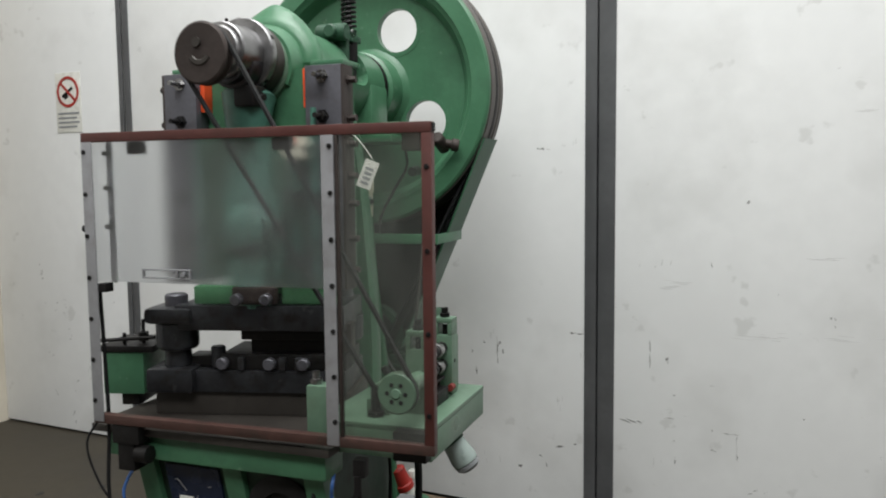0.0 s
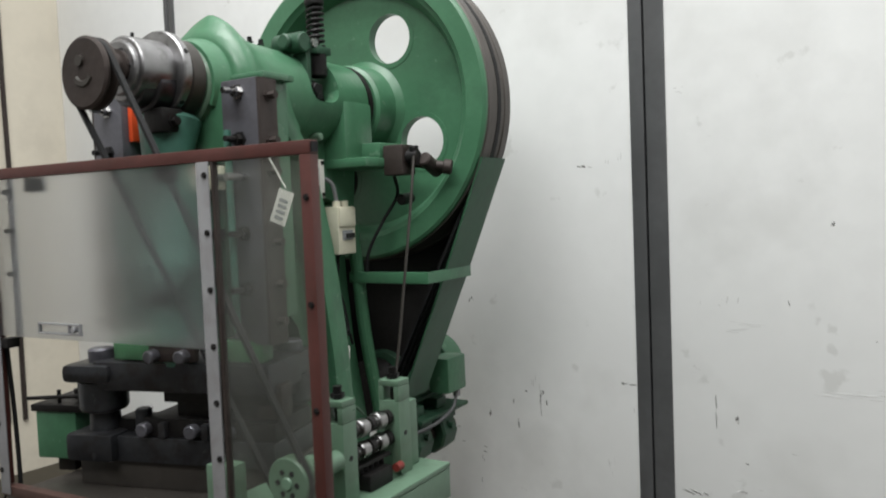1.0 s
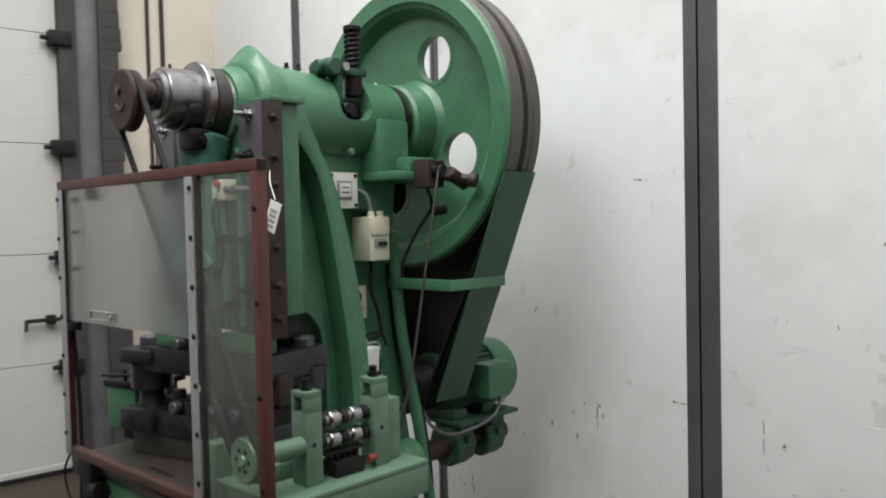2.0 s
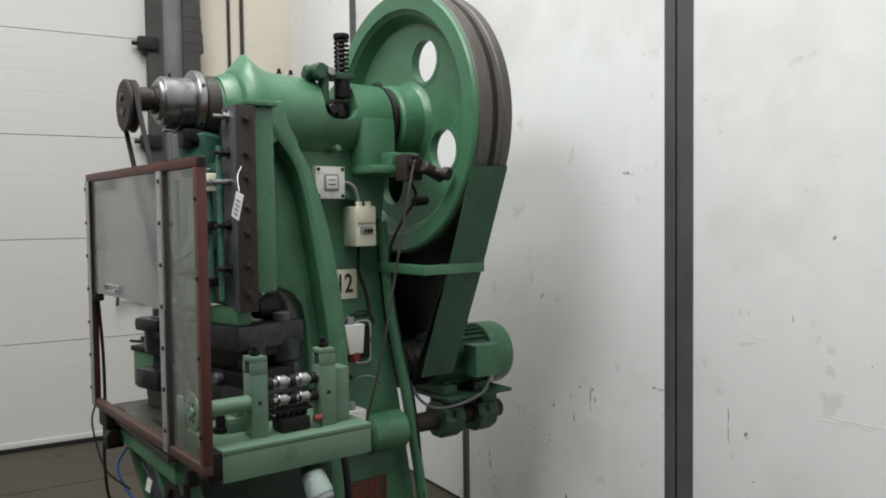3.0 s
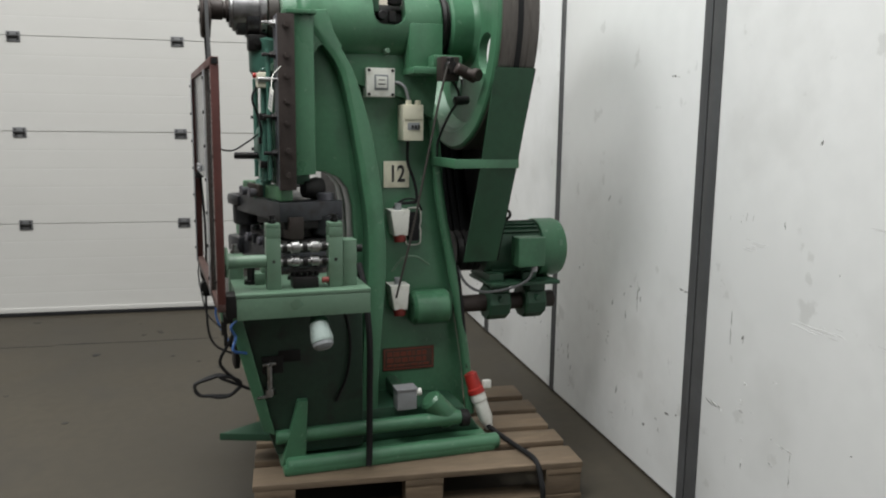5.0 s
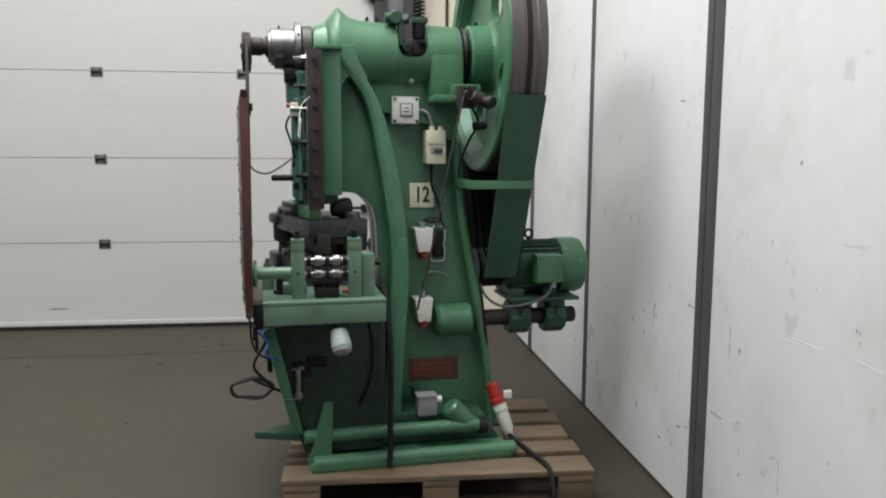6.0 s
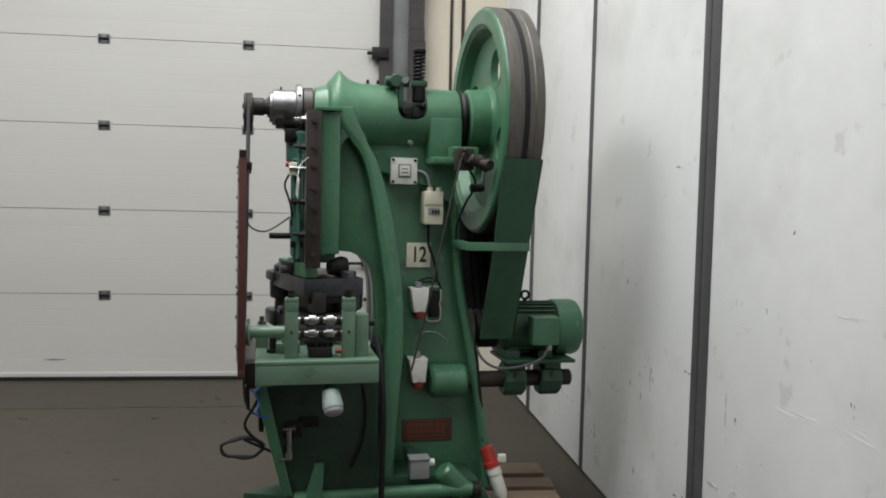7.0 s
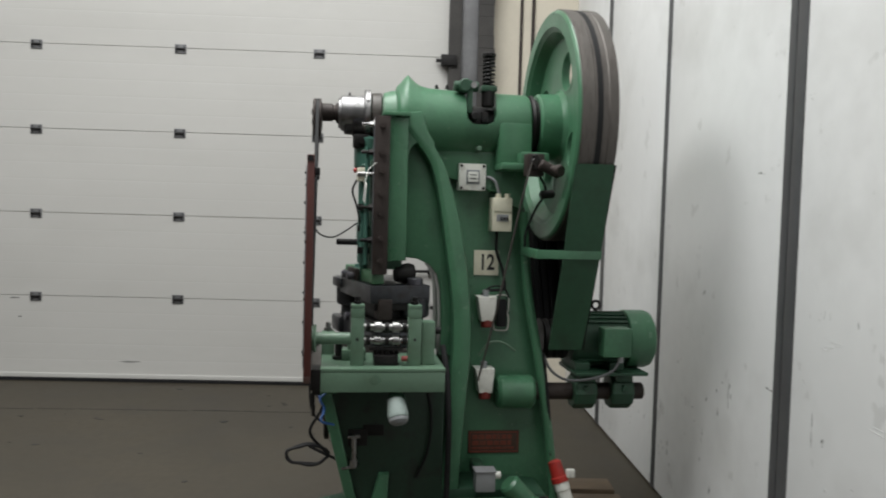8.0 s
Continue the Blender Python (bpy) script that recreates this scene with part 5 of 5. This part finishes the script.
def build_cables():
    cord("grey_cable", "grey cable looping from switch to breaker box", [(0.06, 0.112, 1.49), (0.068, 0.135, 1.488), (0.075, 0.155, 1.47), (0.075, 0.168, 1.428)], 0.006, m_alu)
    cord("black_cable", "black cable drooping down the press frame", [(0.075, 0.165, 1.28), (0.062, 0.17, 1.2), (0.062, 0.195, 1.13), (0.066, 0.205, 1.06), (0.07, 0.175, 1.05), (0.07, 0.13, 1.05)], 0.006, m_black)
    cord("arched_cable", "thin arched black cable on the press frame", [(0.07, 0.11, 1.03), (0.07, 0.15, 1.062), (0.07, 0.20, 1.06), (0.065, 0.225, 1.02)], 0.004, m_black)
    cord("arched_cable", "thin grey-green arched wire above the arm boss", [(0.06, 0.11, 0.79), (0.075, 0.15, 0.842), (0.08, 0.20, 0.845), (0.07, 0.255, 0.81)], 0.004, m_green_pale)
    cord("black_cable", "black cable hanging behind the feeder table", [(0.26, -0.135, 0.77), (0.28, -0.10, 0.62), (0.285, -0.11, 0.48), (0.28, -0.15, 0.38)], 0.005, m_black)
    cord("thick_black_cable", "thick black cable hanging straight down to the pallet", [(0.25, -0.06, 0.86), (0.30, -0.05, 0.77), (0.345, -0.044, 0.60), (0.345, -0.045, 0.40), (0.345, -0.046, 0.22), (0.352, -0.05, 0.16)], 0.011, m_black)
    cord("black_cable", "black cable from the motor down to the red plug", [(0.06, 0.37, 0.80), (0.07, 0.39, 0.62), (0.065, 0.405, 0.5), (0.07, 0.413, 0.39)], 0.010, m_black)
    cord("black_cable", "black cable from the plug over the pallet to the floor", [(0.13, 0.48, 0.168), (0.20, 0.50, 0.156), (0.34, 0.52, 0.155), (0.47, 0.535, 0.152), (0.52, 0.54, 0.08), (0.54, 0.55, 0.012), (0.7, 0.6, 0.011), (0.9, 0.7, 0.011)], 0.010, m_black)
    p = thing("red_power_plug", "red and grey-white industrial power plug hanging on its cable", "plug", (0.11, 0.45, 0.2))
    a, b = Vector((0.075, 0.425, 0.372)), Vector((0.135, 0.49, 0.158))
    d = (b - a).normalized()
    part("coupler", lathe(B(), a, d, [(0, 0.014), (0.008, 0.026), (0.066, 0.029), (0.07, 0.034), (0.09, 0.034)], 24), m_red, p)
    part("flap", box(B(), 0.10, 0.123, 0.468, 0.502, 0.312, 0.345, 0.006), m_white_plastic, p)
    part("body", lathe(B(), a + d * 0.09, d, [(0, 0.031), (0.03, 0.031), (0.035, 0.028), (0.11, 0.027), (0.13, 0.018), (0.15, 0.014)], 24), m_white_plastic, p)
    lp = []
    for k in range(30):
        w = math.tau * k / 13
        lp.append((0.22 + 0.006 * k / 8, -0.545 + 0.075 * math.cos(w) + 0.002 * math.sin(k), 0.455 + 0.035 * math.sin(w) + 0.004 * math.cos(2 * k)))
    lead = [(0.25, -0.47, 0.69), (0.255, -0.50, 0.62), (0.25, -0.535, 0.54)]
    tail = [(0.24, -0.44, 0.44), (0.26, -0.40, 0.42)]
    cord("coiled_black_cable", "black cable coiled in a loop below the guard", lead + lp + tail, 0.0055, m_black)
    cord("blue_hose", "thin bright blue air hose under the table", [(0.30, -0.465, 0.71), (0.31, -0.50, 0.68), (0.30, -0.485, 0.64), (0.31, -0.495, 0.60), (0.285, -0.45, 0.58)], 0.0045, m_blue)
    cord("blue_hose", "thin bright blue air hose under the guard", [(-0.27, -0.47, 0.68), (-0.29, -0.52, 0.60), (-0.28, -0.50, 0.52), (-0.26, -0.47, 0.47)], 0.004, m_blue)
    cord("guard_cable", "thin black cable hanging from the guard hinge", [(-0.30, -0.56, 1.13), (-0.303, -0.55, 0.95), (-0.30, -0.55, 0.78), (-0.305, -0.555, 0.60), (-0.295, -0.53, 0.46), (-0.262, -0.40, 0.40)], 0.005, m_black)
    cord("guard_cable", "thin black wire curling below the guard", [(-0.31, -0.575, 0.80), (-0.345, -0.58, 0.74), (-0.335, -0.57, 0.66), (-0.30, -0.55, 0.58), (-0.26, -0.49, 0.52)], 0.003, m_black)
    fit_ = thing("air_fitting", "small black air fittings below the guard corner", "fitting", (0.40, -0.5, 0.7))
    fb = B()
    box(fb, 0.378, 0.408, -0.528, -0.499, 0.715, 0.758, 0.004)
    rod(fb, (0.39, -0.526, 0.675), (0.39, -0.526, 0.72), 0.009)
    rod(fb, (0.392, -0.522, 0.64), (0.392, -0.522, 0.68), 0.006)
    part("body", fb, m_iron_shade, fit_)


def build_marks():
    """Scuffs and smears on the white panels: clusters of thin slivers lying on the panel."""
    rng = random.Random(21)
    gaps = ((-2.865, -2.79), (-1.66, -1.615), (-0.383, -0.271))
    layer = iter([k % 12 for k in range(3000)])

    def sliver(bm, x, z, w, h, lean):
        if any(a - 0.012 < x < b + 0.012 for a, b in gaps) or z < 0.03:
            return
        pts = []
        for a in (math.tau * j / 7 for j in range(7)):
            p, q = w * math.cos(a) * rng.uniform(0.5, 1), h * math.sin(a) * rng.uniform(0.5, 1)
            pts.append((x + p - q * lean, z + q + p * lean))
        prism(bm, pts, HALL_N - 0.0003 - 0.00003 * next(layer), HALL_N + 0.0004, axis=1)

    dark, pale = B(), B()
    for k in range(90):
        x, z = rng.uniform(-3.6, 1.9), abs(rng.gauss(0.3, 0.4)) + 0.06
        lean = rng.gauss(0, 0.25)
        upright = rng.random() < 0.6
        if -0.95 < x < 0.25 and z > 0.15:
            continue
        for j in range(rng.randint(1, 4)):
            n = rng.uniform(0.003, 0.014)
            w, h = (rng.uniform(0.001, 0.003), n) if upright else (n, rng.uniform(0.001, 0.002))
            sliver(dark, x + rng.gauss(0, 0.012), z + rng.gauss(0, 0.025), w, h, lean)
    for k in range(30):
        x, z = rng.uniform(-3.6, 1.9), rng.uniform(0.08, 2.1)
        lean, upright = rng.gauss(0, 0.08), rng.random() < 0.7
        for j in range(rng.randint(2, 5)):
            n = rng.uniform(0.004, 0.022)
            w, h = (rng.uniform(0.001, 0.0025), n) if upright else (n, rng.uniform(0.0008, 0.002))
            sliver(pale, x + rng.gauss(0, 0.03), z + rng.gauss(0, 0.012), w, h, lean)
    # scrapes that can be told apart: place, half width, half height, lean
    for x, z, w, h, lean in ((0.218, 1.304, 0.005, 0.007, 0.2), (-0.575, 1.518, 0.032, 0.003, -0.25), (-0.42, 0.778, 0.02, 0.003, 0.1), (-0.76, 0.70, 0.004, 0.02, 0.05),
                             (-0.735, 0.68, 0.003, 0.016, 0.1), (-0.128, 0.705, 0.003, 0.04, 0.04), (-0.064, 0.699, 0.008, 0.012, 0.3), (-0.19, 0.446, 0.03, 0.003, -0.3),
                             (-0.98, 0.615, 0.004, 0.014, 0.0), (-0.856, 0.587, 0.005, 0.02, 0.1), (0.094, 1.075, 0.002, 0.02, 0.3), (-1.44, 0.273, 0.006, 0.03, 0.0)):
        for j in range(4):
            sliver(dark if j < 3 else pale, x + rng.gauss(0, w * 0.5), z + rng.gauss(0, h * 0.5), w * rng.uniform(0.3, 1), h * rng.uniform(0.4, 1), lean)
    # drips, knocks and hair scratches low on the two nearest panels: place, half width, half height
    for x, z, w, h in ((-0.441, 0.778, 0.009, 0.004), (-0.41, 0.777, 0.005, 0.005), (-0.755, 0.712, 0.008, 0.006), (-0.759, 0.671, 0.002, 0.036), (-0.875, 0.665, 0.003, 0.01), (-0.818, 0.712, 0.005, 0.005),
                       (-0.907, 0.253, 0.005, 0.021), (-0.484, 0.303, 0.018, 0.004), (-0.425, 0.321, 0.005, 0.005), (-0.569, 0.253, 0.008, 0.004), (-0.658, 0.195, 0.008, 0.008), (-0.545, 0.217, 0.003, 0.01),
                       (-0.032, 0.566, 0.011, 0.0025), (-0.051, 0.474, 0.018, 0.0035), (0.106, 0.615, 0.01, 0.0025), (0.107, 0.444, 0.003, 0.005), (0.111, 0.367, 0.008, 0.005), (0.172, 0.439, 0.026, 0.003)):
        for j in range(4):
            sliver(dark if j < 2 or x < -0.3 else pale, x + rng.gauss(0, w * 0.45), z + rng.gauss(0, h * 0.45), w * rng.uniform(0.3, 0.9), h * rng.uniform(0.3, 0.9), rng.gauss(0, 0.15))
    for x, z, w, h in ((0.195, 0.408, 0.002, 0.05), (0.196, 0.348, 0.004, 0.011), (-0.03, 0.303, 0.006, 0.016), (-0.035, 0.384, 0.005, 0.012), (-0.112, 1.058, 0.002, 0.006)):
        for j in range(5):
            sliver(dark if j < 2 else pale, x + rng.gauss(0, w * 0.4), z + rng.gauss(0, h * 0.45), w * rng.uniform(0.3, 0.9), h * rng.uniform(0.2, 0.6), rng.gauss(0, 0.1))
    for x, z, n in ((-0.017, 0.997, 0.05), (0.313, 0.817, 0.05), (-0.197, 0.849, 0.015), (0.276, 0.808, 0.12), (0.586, 0.835, 0.10), (0.508, 1.109, 0.07), (-0.047, 0.99, 0.05), (-0.224, 1.742, 0.012), (0.58, 1.609, 0.05)):
        for j in range(5):
            sliver(pale, x + rng.gauss(0, n * 0.5), z + rng.gauss(0, 0.008), n * rng.uniform(0.2, 0.7), rng.uniform(0.0008, 0.002), rng.gauss(0, 0.06))
    solid("wall_scuffs", dark, m_scuff, "small dark scuffs on the white panels", kind="stuff")
    solid("wall_smears", pale, m_smear, "pale grey smears on the white panels", kind="stuff")
    # crumbs and dark spots on the floor
    spots = B()
    for k in range(34):
        x, y = rng.uniform(-3.6, -1.6), rng.uniform(-1.6, 2.9)
        r = rng.uniform(0.004, 0.022)
        pts = [(x + r * math.cos(a) * rng.uniform(0.4, 1), y + r * 1.6 * math.sin(a) * rng.uniform(0.4, 1)) for a in (math.tau * j / 7 for j in range(7))]
        prism(spots, pts, -0.002, 0.0015, axis=2)
    solid("floor_spots", spots, m_ink, "small black spots and crumbs on the floor", kind="stuff")
    # dark worn patch low on the door's bottom section
    worn = B()
    for y, z, n in ((-0.05, 0.155, 0.10), (-0.9, 0.62, 0.05), (-0.86, 0.48, 0.02)):
        pts = [(y + n * math.cos(a) * rng.uniform(0.6, 1), z + 0.008 * math.sin(a) * rng.uniform(0.4, 1)) for a in (math.tau * j / 10 for j in range(10))]
        prism(worn, pts, HALL_W - 0.0135, HALL_W - 0.0112, axis=0)
    solid("door_scratch", worn, m_scuff, "dark scratches on the lowest door section", kind="stuff")


build_hall()
build_sign()
build_pallet()
build_press()
build_bolster()
build_die()
build_left_block()
build_guard()
build_feeder()
build_electrics()
build_cables()
build_marks()
